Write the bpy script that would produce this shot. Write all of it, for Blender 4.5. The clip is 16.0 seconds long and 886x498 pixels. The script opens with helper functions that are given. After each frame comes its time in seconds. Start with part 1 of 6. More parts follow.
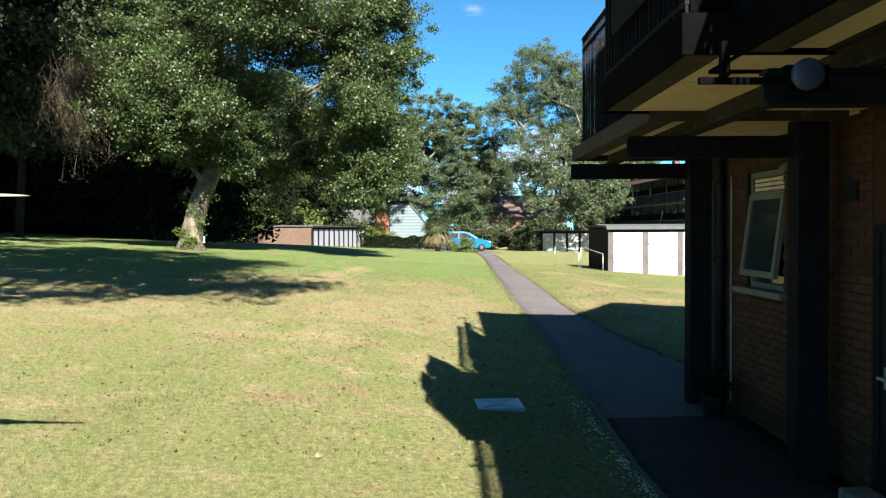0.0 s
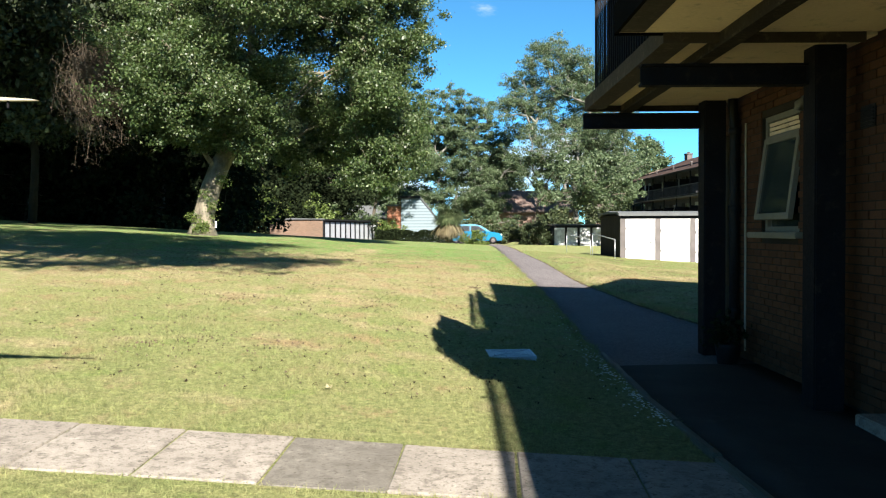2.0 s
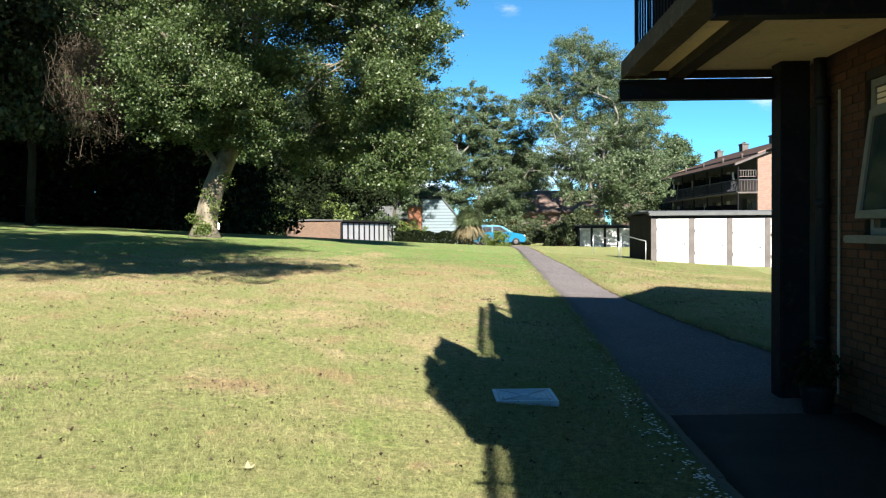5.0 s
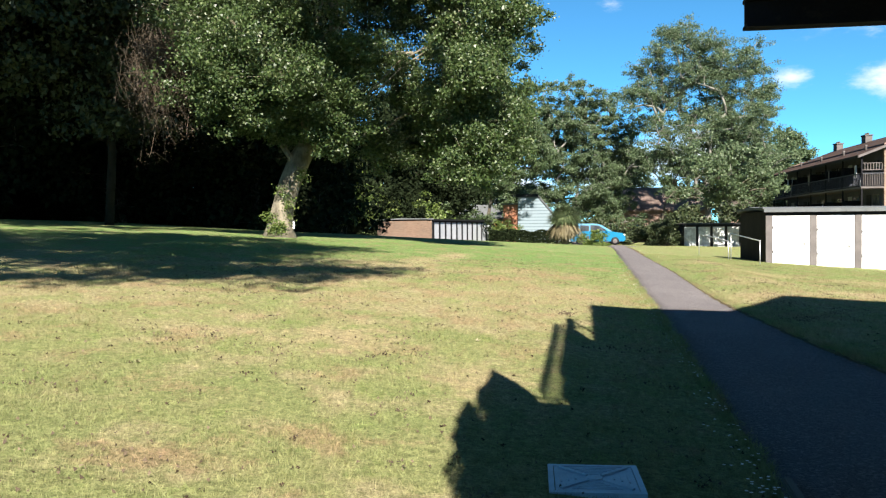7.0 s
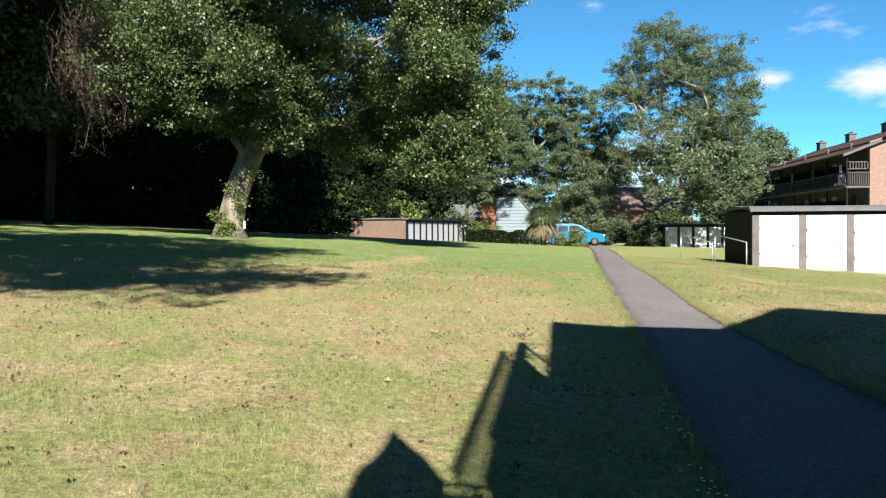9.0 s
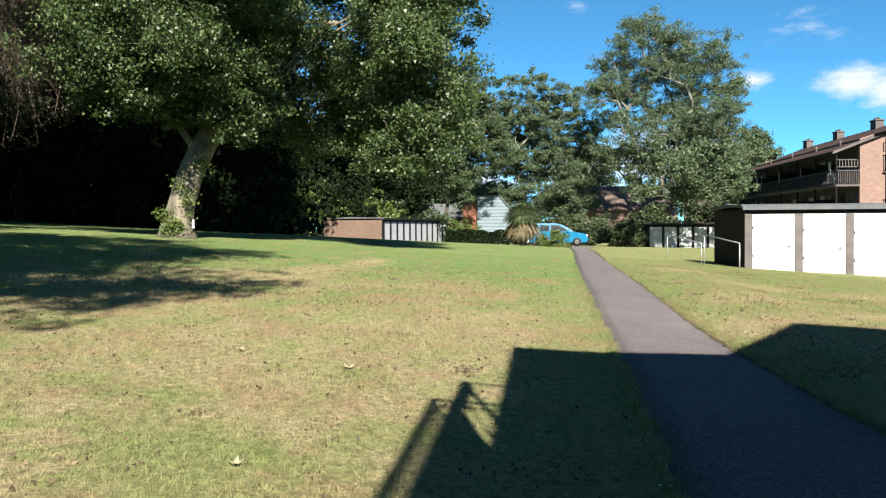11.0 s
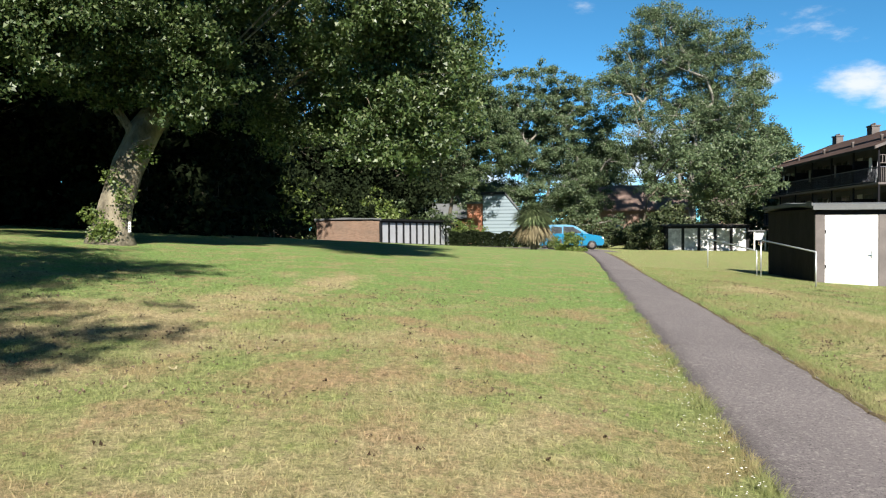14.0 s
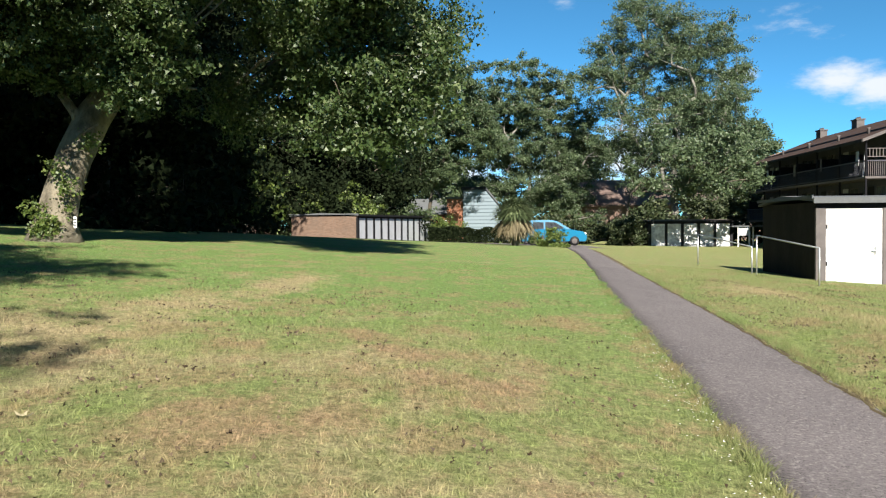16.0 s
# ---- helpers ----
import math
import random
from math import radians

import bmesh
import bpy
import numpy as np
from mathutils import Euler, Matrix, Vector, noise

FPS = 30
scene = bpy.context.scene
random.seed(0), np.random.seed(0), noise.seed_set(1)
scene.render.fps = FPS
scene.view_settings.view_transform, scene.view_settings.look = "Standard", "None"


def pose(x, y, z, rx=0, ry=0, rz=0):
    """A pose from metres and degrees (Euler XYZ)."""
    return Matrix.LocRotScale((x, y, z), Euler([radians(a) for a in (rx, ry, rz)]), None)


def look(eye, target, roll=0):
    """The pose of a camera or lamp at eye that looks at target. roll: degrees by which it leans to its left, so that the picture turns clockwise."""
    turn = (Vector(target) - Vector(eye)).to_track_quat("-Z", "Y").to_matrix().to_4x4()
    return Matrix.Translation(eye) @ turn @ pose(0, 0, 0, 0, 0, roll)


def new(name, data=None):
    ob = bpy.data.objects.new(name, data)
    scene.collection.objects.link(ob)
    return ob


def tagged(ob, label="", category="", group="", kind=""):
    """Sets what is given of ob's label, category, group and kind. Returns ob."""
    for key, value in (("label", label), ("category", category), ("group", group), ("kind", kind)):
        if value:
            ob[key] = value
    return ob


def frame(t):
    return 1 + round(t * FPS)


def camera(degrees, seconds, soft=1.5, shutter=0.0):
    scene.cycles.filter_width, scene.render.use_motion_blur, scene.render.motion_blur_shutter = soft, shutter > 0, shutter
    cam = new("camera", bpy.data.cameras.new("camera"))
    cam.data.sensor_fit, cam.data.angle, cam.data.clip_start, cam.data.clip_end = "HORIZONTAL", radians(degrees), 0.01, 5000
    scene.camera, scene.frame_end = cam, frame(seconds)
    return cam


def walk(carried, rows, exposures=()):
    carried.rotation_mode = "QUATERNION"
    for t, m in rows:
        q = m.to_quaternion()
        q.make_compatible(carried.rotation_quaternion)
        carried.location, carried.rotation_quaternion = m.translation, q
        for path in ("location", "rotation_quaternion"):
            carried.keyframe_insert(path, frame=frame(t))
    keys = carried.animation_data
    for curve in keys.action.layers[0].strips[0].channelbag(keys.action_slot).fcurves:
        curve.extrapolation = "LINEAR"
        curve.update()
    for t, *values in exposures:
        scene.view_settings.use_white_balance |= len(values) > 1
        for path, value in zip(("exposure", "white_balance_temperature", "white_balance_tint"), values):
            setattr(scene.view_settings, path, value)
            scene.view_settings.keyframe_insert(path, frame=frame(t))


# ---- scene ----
cam = camera(55.3, 16.0, soft=1.2)
METRES, EYE, TILT, LEAN, TURN = 17.241, 2.1, -2.0, 0.0, -2.2
ROWS = [
    (0.0, 0.0, 0.0, 0.0, 0.0, 0.7, 0.26),
    (0.5, -0.006, -0.0009, -0.0261, 0.16, 0.69, 0.19),
    (1.0, -0.0063, 0.0009, -0.0335, 0.33, 0.7, 0.21),
    (1.5, -0.0035, 0.0025, -0.0343, 0.53, 0.69, 0.23),
    (2.0, -0.0, 0.0038, -0.0346, 0.77, 0.69, 0.21),
    (2.5, 0.0006, 0.0053, -0.0343, 1.01, 0.68, 0.23),
    (3.0, 0.0011, 0.011, -0.0335, 1.24, 0.64, 0.22),
    (3.5, 0.0035, 0.0337, -0.0321, 1.53, 0.69, 0.25),
    (4.0, 0.0068, 0.0686, -0.0312, 1.8, 0.72, 0.22),
    (6.5, 0.0283, 0.2481, -0.0249, 3.4, 0.77, 0.3),
    (6.6, 0.0292, 0.2557, -0.0248, 3.45, 0.76, 0.27),
    (6.7, 0.0301, 0.2633, -0.0247, 3.75, 0.75, 0.24),
    (6.8, 0.0311, 0.2709, -0.0246, 5.27, 0.74, 0.22),
    (6.9, 0.032, 0.2785, -0.0245, 7.65, 0.73, 0.19),
    (7.0, 0.0329, 0.2861, -0.0244, 9.18, 0.72, 0.16),
    (7.1, 0.0338, 0.2929, -0.0243, 9.55, 0.72, 0.15),
    (7.5, 0.0373, 0.32, -0.0239, 9.55, 0.73, 0.13),
    (7.6, 0.0385, 0.327, -0.0238, 9.55, 0.73, 0.14),
    (7.8, 0.041, 0.3411, -0.0237, 9.1, 0.72, 0.17),
    (7.9, 0.0423, 0.3482, -0.0236, 8.2, 0.72, 0.18),
    (8.0, 0.0435, 0.3552, -0.0235, 7.35, 0.72, 0.19),
    (8.2, 0.0447, 0.3688, -0.0227, 7.35, 0.72, 0.18),
    (10.3, 0.0578, 0.511, -0.014, 9.25, 0.72, 0.1),
    (10.5, 0.059, 0.5246, -0.0132, 8.67, 0.72, 0.09),
    (10.8, 0.0598, 0.5466, -0.0143, 7.5, 0.71, 0.13),
    (11.0, 0.0603, 0.5613, -0.0151, 6.93, 0.71, 0.15),
    (11.2, 0.0592, 0.5779, -0.0143, 6.42, 0.72, 0.13),
    (11.3, 0.0587, 0.5862, -0.0138, 7.24, 0.73, 0.11),
    (11.4, 0.0581, 0.5945, -0.0134, 8.65, 0.73, 0.1),
    (11.5, 0.0576, 0.6028, -0.013, 8.77, 0.74, 0.09),
    (12.0, 0.0567, 0.6374, -0.0113, 8.34, 0.69, 0.08),
    (12.5, 0.0534, 0.6885, -0.0091, 7.78, 0.72, 0.12),
    (13.0, 0.0491, 0.7444, -0.0051, 7.28, 0.72, 0.09),
    (13.3, 0.0445, 0.7823, -0.0029, 7.0, 0.73, 0.1),
    (13.4, 0.0429, 0.795, -0.0022, 7.4, 0.73, 0.11),
    (13.5, 0.0414, 0.8076, -0.0015, 7.75, 0.73, 0.11),
    (14.0, 0.0362, 0.8628, 0.0018, 7.32, 0.73, 0.11),
    (14.5, 0.0335, 0.9062, 0.0049, 6.97, 0.71, 0.12),
    (15.0, 0.032, 0.9421, 0.0048, 6.66, 0.64, 0.17),
    (15.5, 0.0317, 0.954, 0.0042, 6.36, 0.46, 0.21),
    (16.0, 0.0326, 0.9559, 0.0039, 6.03, 0.45, 0.22),
]
walk(cam, [(t, pose(0, 0, EYE, TILT, LEAN, TURN) @ pose(METRES * x, METRES * y, METRES * z, 90 + pitch, roll, yaw)) for t, x, y, z, yaw, pitch, roll in ROWS],
     exposures=[(0, 1.98), (0.5, 2.05), (4, 2.03), (7, 1.93), (8, 1.87), (11, 1.73), (12, 1.68), (16, 1.57)])

# ---- world, sun, exposure ----
SUN_X, SUN_Y = 0.31, -1.24          # the sun's way from the ground, per metre of height
world = bpy.data.worlds.new("world")
scene.world = world
world.use_nodes = True


def build_world():
    nt = world.node_tree
    nt.nodes.clear()
    out = nt.nodes.new("ShaderNodeOutputWorld")
    bg = nt.nodes.new("ShaderNodeBackground")
    sky = nt.nodes.new("ShaderNodeTexSky")
    sky.sky_type = "NISHITA"
    sky.sun_disc = False
    sky.sun_elevation = math.atan2(1.0, math.hypot(SUN_X, SUN_Y))
    sky.sun_rotation = math.atan2(SUN_X, SUN_Y)
    sky.altitude = 1200.0
    sky.air_density, sky.dust_density, sky.ozone_density = 0.55, 0.1, 2.6
    bg.inputs["Strength"].default_value = 0.055
    co = nt.nodes.new("ShaderNodeTexCoord")
    # fair-weather clouds
    mapping = nt.nodes.new("ShaderNodeMapping")
    mapping.inputs["Scale"].default_value = (1.0, 1.0, 2.6)
    noise1 = nt.nodes.new("ShaderNodeTexNoise")
    noise1.inputs["Scale"].default_value = 17.0
    noise1.inputs["Detail"].default_value = 7.0
    noise1.inputs["Roughness"].default_value = 0.62
    nt.links.new(co.outputs["Generated"], mapping.inputs["Vector"])
    nt.links.new(mapping.outputs["Vector"], noise1.inputs["Vector"])
    total = None
    for az, el, size, gain in ((15.4, 9.3, 1.5, 1.0), (20.9, 8.6, 2.2, 1.05), (23.5, 8.2, 2.6, 1.0), (4.5, 14.6, 1.6, 0.5), (18.5, 12.2, 2.8, 0.42), (33.0, 10.0, 4.0, 1.0), (-48.0, 14.0, 5.0, 1.0), (60.0, 16.0, 6.0, 1.0), (-9.0, 2.0, 4.5, 1.0), (-2.0, 2.6, 4.5, 1.1), (4.5, 3.2, 4.5, 1.1), (9.5, 4.6, 4.5, 1.1)):
        a, e = radians(az), radians(el)
        sub = nt.nodes.new("ShaderNodeVectorMath")
        sub.operation = "SUBTRACT"
        sub.inputs[1].default_value = (math.sin(a) * math.cos(e), math.cos(a) * math.cos(e), math.sin(e))
        sc = nt.nodes.new("ShaderNodeVectorMath")
        sc.operation = "MULTIPLY"
        sc.inputs[1].default_value = (1.0, 1.0, 2.0)
        ln = nt.nodes.new("ShaderNodeVectorMath")
        ln.operation = "LENGTH"
        fall = nt.nodes.new("ShaderNodeMapRange")
        fall.inputs["From Min"].default_value = 0.0
        fall.inputs["From Max"].default_value = math.sin(radians(size)) * 1.5
        fall.inputs["To Min"].default_value = gain
        fall.inputs["To Max"].default_value = 0.0
        nt.links.new(co.outputs["Generated"], sub.inputs[0])
        nt.links.new(sub.outputs[0], sc.inputs[0])
        nt.links.new(sc.outputs[0], ln.inputs[0])
        nt.links.new(ln.outputs["Value"], fall.inputs["Value"])
        if total is None:
            total = fall.outputs[0]
        else:
            mx = nt.nodes.new("ShaderNodeMath")
            mx.operation = "MAXIMUM"
            nt.links.new(total, mx.inputs[0])
            nt.links.new(fall.outputs[0], mx.inputs[1])
            total = mx.outputs[0]
    add = nt.nodes.new("ShaderNodeMath")
    add.operation = "MULTIPLY_ADD"
    nt.links.new(noise1.outputs["Fac"], add.inputs[0])
    add.inputs[1].default_value = 1.5
    nt.links.new(total, add.inputs[2])
    mask = nt.nodes.new("ShaderNodeMapRange")
    mask.interpolation_type = "SMOOTHSTEP"
    mask.inputs["From Min"].default_value = 1.02
    mask.inputs["From Max"].default_value = 1.75
    nt.links.new(add.outputs[0], mask.inputs["Value"])
    mix = nt.nodes.new("ShaderNodeMix")
    mix.data_type = "RGBA"
    mix.inputs["B"].default_value = (5.4, 5.8, 6.3, 1)
    tint = nt.nodes.new("ShaderNodeMix")
    tint.data_type, tint.blend_type = "RGBA", "MULTIPLY"
    tint.inputs["Factor"].default_value = 1.0
    tint.inputs["B"].default_value = (0.44, 1.0, 1.06, 1)
    nt.links.new(sky.outputs[0], tint.inputs["A"])
    nt.links.new(mask.outputs[0], mix.inputs["Factor"])
    nt.links.new(tint.outputs["Result"], mix.inputs["A"])
    nt.links.new(mix.outputs["Result"], bg.inputs["Color"])
    nt.links.new(bg.outputs[0], out.inputs["Surface"])


build_world()
sun = new("sun", bpy.data.lights.new("sun", "SUN"))
sun.data.energy, sun.data.angle, sun.data.color = 5.0, radians(0.55), (1.0, 0.94, 0.83)
sun.matrix_world = look((SUN_X * 40, SUN_Y * 40, 40), (0, 0, 0))

rng = np.random.default_rng(7)


# ---- materials ----
def material(name, rough=0.8, metal=0.0, spec=0.5):
    m = bpy.data.materials.new(name)
    m.use_nodes = True
    b = m.node_tree.nodes["Principled BSDF"]
    b.inputs["Roughness"].default_value = rough
    b.inputs["Metallic"].default_value = metal
    b.inputs["Specular IOR Level"].default_value = spec
    return m, m.node_tree, b


def place_node(nt, scale=(1, 1, 1)):
    g = nt.nodes.new("ShaderNodeNewGeometry")
    mp = nt.nodes.new("ShaderNodeMapping")
    mp.inputs["Scale"].default_value = scale
    nt.links.new(g.outputs["Position"], mp.inputs["Vector"])
    return mp.outputs["Vector"]


def noise_node(nt, vec, scale, detail=5.0, rough=0.6):
    n = nt.nodes.new("ShaderNodeTexNoise")
    n.inputs["Scale"].default_value = scale
    n.inputs["Detail"].default_value = detail
    n.inputs["Roughness"].default_value = rough
    nt.links.new(vec, n.inputs["Vector"])
    return n.outputs["Fac"]


def span(nt, value, lo, hi, a=0.0, b=1.0):
    r = nt.nodes.new("ShaderNodeMapRange")
    for key, v in (("From Min", lo), ("From Max", hi), ("To Min", a), ("To Max", b)):
        r.inputs[key].default_value = v
    nt.links.new(value, r.inputs["Value"])
    return r.outputs[0]


def blend(nt, fac, a, b, mode="MIX"):
    x = nt.nodes.new("ShaderNodeMix")
    x.data_type, x.blend_type = "RGBA", mode
    for key, v in (("Factor", fac), ("A", a), ("B", b)):
        if isinstance(v, (int, float)):
            x.inputs[key].default_value = v
        elif isinstance(v, tuple):
            x.inputs[key].default_value = (*v, 1)
        else:
            nt.links.new(v, x.inputs[key])
    return x.outputs["Result"]


def bump(nt, b, height, strength=0.4, distance=0.02):
    n = nt.nodes.new("ShaderNodeBump")
    n.inputs["Strength"].default_value = strength
    n.inputs["Distance"].default_value = distance
    nt.links.new(height, n.inputs["Height"])
    nt.links.new(n.outputs[0], b.inputs["Normal"])


def worn(name, low, high, rough=0.8, metal=0.0, coarse=1.3, fine=28.0, strength=0.25, depth=0.01, stain=None, stretch=(1, 1, 1), spec=0.4):
    """A surface that varies at two scales, with fine relief and, if given, stains of another colour."""
    m, nt, b = material(name, rough, metal, spec)
    v = place_node(nt, stretch)
    big, small = noise_node(nt, v, coarse, 4), noise_node(nt, v, fine, 6, 0.7)
    col = blend(nt, span(nt, big, 0.3, 0.7), low, high)
    col = blend(nt, span(nt, small, 0.25, 0.75, 0.0, 0.35), col, tuple(0.6 * c for c in low))
    if stain:
        col = blend(nt, span(nt, noise_node(nt, v, coarse * 2.7, 6, 0.7), 0.56, 0.72), col, stain)
    nt.links.new(col, b.inputs["Base Color"])
    nt.links.new(span(nt, small, 0.2, 0.8, max(0.05, rough - 0.12), min(1.0, rough + 0.12)), b.inputs["Roughness"])
    bump(nt, b, small, strength, depth)
    return m


WORN_TAN = [(-2.6, 23.0, 0.9, 1.4), (-2.2, 25.0, 0.6, 1.7), (-1.8, 28.0, 0.5, 2.2), (-1.3, 13.4, 0.6, 0.6), (-3.4, 21.8, 0.8, 0.6), (0.25, 12.0, 0.45, 0.5), (5.2, 23.5, 0.8, 0.9), (6.2, 27.0, 0.9, 1.2), (5.6, 31.0, 0.7, 1.6), (4.7, 20.0, 0.5, 0.8), (7.0, 22.0, 0.9, 0.8), (8.2, 26.0, 1.0, 1.0)]
SCORCHED = [(-0.83, 22.8, 0.3, 0.4), (-0.15, 20.65, 0.5, 0.45), (1.0, 21.85, 0.55, 0.45), (0.5, 22.8, 0.3, 0.4), (2.0, 25.6, 0.25, 0.6), (-0.05, 23.6, 0.2, 0.35), (-1.5, 9.35, 0.5, 0.22), (-0.65, 10.0, 0.35, 0.25), (-2.6, 19.9, 0.5, 0.4)]


def bare_places(nt, where, ragged, spots, most):
    """How far the turf has gone in some known places (x, y, half width, half length), with ragged edges."""
    total = None
    for x, y, a, b in spots:
        off = nt.nodes.new("ShaderNodeVectorMath")
        off.operation = "SUBTRACT"
        off.inputs[1].default_value = (x, y, 0)
        nt.links.new(where, off.inputs[0])
        sc = nt.nodes.new("ShaderNodeVectorMath")
        sc.operation = "MULTIPLY"
        sc.inputs[1].default_value = (1 / a, 1 / b, 0)
        nt.links.new(off.outputs[0], sc.inputs[0])
        ln = nt.nodes.new("ShaderNodeVectorMath")
        ln.operation = "LENGTH"
        nt.links.new(sc.outputs[0], ln.inputs[0])
        mn = nt.nodes.new("ShaderNodeMath")
        mn.operation = "MINIMUM"
        nt.links.new(ln.outputs["Value"], mn.inputs[0])
        if total is None:
            mn.inputs[1].default_value = 9.0
        else:
            nt.links.new(total, mn.inputs[1])
        total = mn.outputs[0]
    rough = nt.nodes.new("ShaderNodeMath")
    rough.operation = "MULTIPLY_ADD"
    nt.links.new(ragged, rough.inputs[0])
    rough.inputs[1].default_value = 4.5
    nt.links.new(total, rough.inputs[2])
    return span(nt, rough.outputs[0], 3.5, 2.7, 0.0, most)


def lawn_colour(nt):
    """Mown grass with dry, straw-coloured patches; shared by the turf and its blades."""
    v = place_node(nt)
    flat = place_node(nt, (1, 1, 0))
    dry = noise_node(nt, flat, 0.42, 6, 0.6)
    patch = noise_node(nt, flat, 1.7, 6, 0.68)
    tone = noise_node(nt, flat, 0.2, 3, 0.5)
    scorch = noise_node(nt, place_node(nt, (1.0, 0.8, 0)), 1.3, 10, 0.78)
    tuft = noise_node(nt, v, 9.0, 4, 0.7)
    green = blend(nt, span(nt, tone, 0.35, 0.65), (0.178, 0.2085, 0.078), (0.230, 0.239, 0.101))
    green = blend(nt, span(nt, patch, 0.42, 0.66), green, (0.2337, 0.2312, 0.104))
    sep = nt.nodes.new("ShaderNodeSeparateXYZ")
    nt.links.new(v, sep.inputs[0])
    west = nt.nodes.new("ShaderNodeMath")
    west.operation = "MULTIPLY"
    nt.links.new(span(nt, sep.outputs["Y"], 19.0, 28.0, 0.0, 0.9), west.inputs[0])
    nt.links.new(span(nt, sep.outputs["X"], 3.2, 4.6, 1.0, 0.35), west.inputs[1])
    green = blend(nt, west.outputs[0], green, (0.122, 0.213, 0.060))
    across = nt.nodes.new("ShaderNodeMath")
    across.operation = "MULTIPLY_ADD"
    nt.links.new(sep.outputs["Y"], across.inputs[0])
    across.inputs[1].default_value = -0.035
    nt.links.new(sep.outputs["X"], across.inputs[2])
    fringe = nt.nodes.new("ShaderNodeMath")
    fringe.operation = "MULTIPLY"
    nt.links.new(span(nt, across.outputs[0], 0.75, 1.7, 0.0, 0.28), fringe.inputs[0])
    nt.links.new(span(nt, across.outputs[0], 2.2, 3.3, 1.0, 0.0), fringe.inputs[1])
    straw = blend(nt, span(nt, patch, 0.35, 0.65), (0.2624, 0.2378, 0.1189), (0.3198, 0.2706, 0.1599))
    both = nt.nodes.new("ShaderNodeMath")
    both.operation = "MULTIPLY_ADD"
    nt.links.new(patch, both.inputs[0])
    both.inputs[1].default_value = 0.6
    nt.links.new(dry, both.inputs[2])
    worn_in, worn_out = span(nt, sep.outputs["Y"], 8.0, 17.0, -0.12, 0.09), span(nt, sep.outputs["Y"], 19.0, 28.0, 0.0, -0.26)
    for w, sign in ((worn_in, "ADD"), (worn_out, "ADD"), (fringe.outputs[0], "SUBTRACT")):
        plus = nt.nodes.new("ShaderNodeMath")
        plus.operation = sign
        nt.links.new(both.outputs[0], plus.inputs[0])
        nt.links.new(w, plus.inputs[1])
        both = plus
    col = blend(nt, span(nt, both.outputs[0], 0.74, 0.93, 0.0, 0.88), green, straw)
    worse = nt.nodes.new("ShaderNodeMath")
    worse.operation = "MULTIPLY_ADD"
    nt.links.new(worn_in, worse.inputs[0])
    worse.inputs[1].default_value = 0.35
    nt.links.new(scorch, worse.inputs[2])
    col = blend(nt, span(nt, worse.outputs[0], 0.525, 0.595, 0.0, 0.55), col, (0.285, 0.188, 0.118))
    ragged = noise_node(nt, flat, 3.2, 7, 0.72)
    col = blend(nt, bare_places(nt, flat, ragged, WORN_TAN, 0.8), col, (0.3362, 0.2706, 0.1599))
    col = blend(nt, bare_places(nt, flat, ragged, SCORCHED, 0.62), col, (0.287, 0.1886, 0.1189))
    speck = noise_node(nt, place_node(nt, (1.0, 0.8, 0)), 7.5, 6, 0.75)
    col = blend(nt, span(nt, speck, 0.585, 0.66, 0.0, 0.6), col, (0.0984, 0.0722, 0.041))
    col = blend(nt, span(nt, speck, 0.37, 0.29, 0.0, 0.5), col, (0.3116, 0.2706, 0.164))
    col = blend(nt, span(nt, scorch, 0.45, 0.38, 0.0, 0.55), col, (0.155, 0.2173, 0.055))
    crumb = noise_node(nt, flat, 13.0, 8, 0.84)
    col = blend(nt, span(nt, crumb, 0.515, 0.585, 0.0, 0.75), col, (0.46, 0.45, 0.42), "MULTIPLY")
    col = blend(nt, span(nt, crumb, 0.49, 0.42, 0.0, 0.9), col, (1.5, 1.45, 1.45), "MULTIPLY")
    return col, tuft


def make_turf():
    m, nt, b = material("turf", 0.95, 0, 0.15)
    col, tuft = lawn_colour(nt)
    v = place_node(nt)
    fine = noise_node(nt, v, 45.0, 6, 0.75)
    soil = noise_node(nt, place_node(nt, (1, 1, 0)), 3.1, 6, 0.75)
    col = blend(nt, span(nt, fine, 0.32, 0.6, 0.75, 0.0), col, (0.0492, 0.0508, 0.0148))
    col = blend(nt, span(nt, tuft, 0.55, 0.75, 0.0, 0.4), col, (0.2214, 0.205, 0.0902))
    col = blend(nt, span(nt, soil, 0.64, 0.74, 0.0, 0.7), col, (0.1066, 0.0697, 0.0369))
    nt.links.new(col, b.inputs["Base Color"])
    bump(nt, b, fine, 0.9, 0.03)
    return m


def make_blade():
    m, nt, b = material("grass_blade", 0.7, 0, 0.3)
    col, tuft = lawn_colour(nt)
    g = nt.nodes.new("ShaderNodeNewGeometry")
    col = blend(nt, span(nt, g.outputs["Random Per Island"], 0, 1, 0.0, 0.12), col, (0.287, 0.2542, 0.1312))
    col = blend(nt, span(nt, g.outputs["Random Per Island"], 0.0, 0.22, 0.5, 0.0), col, (0.082, 0.1066, 0.0246))
    nt.links.new(col, b.inputs["Base Color"])
    tr = nt.nodes.new("ShaderNodeBsdfTranslucent")
    nt.links.new(col, tr.inputs["Color"])
    ms = nt.nodes.new("ShaderNodeMixShader")
    ms.inputs[0].default_value = 0.35
    nt.links.new(b.outputs[0], ms.inputs[1])
    nt.links.new(tr.outputs[0], ms.inputs[2])
    nt.links.new(ms.outputs[0], nt.nodes["Material Output"].inputs["Surface"])
    return m


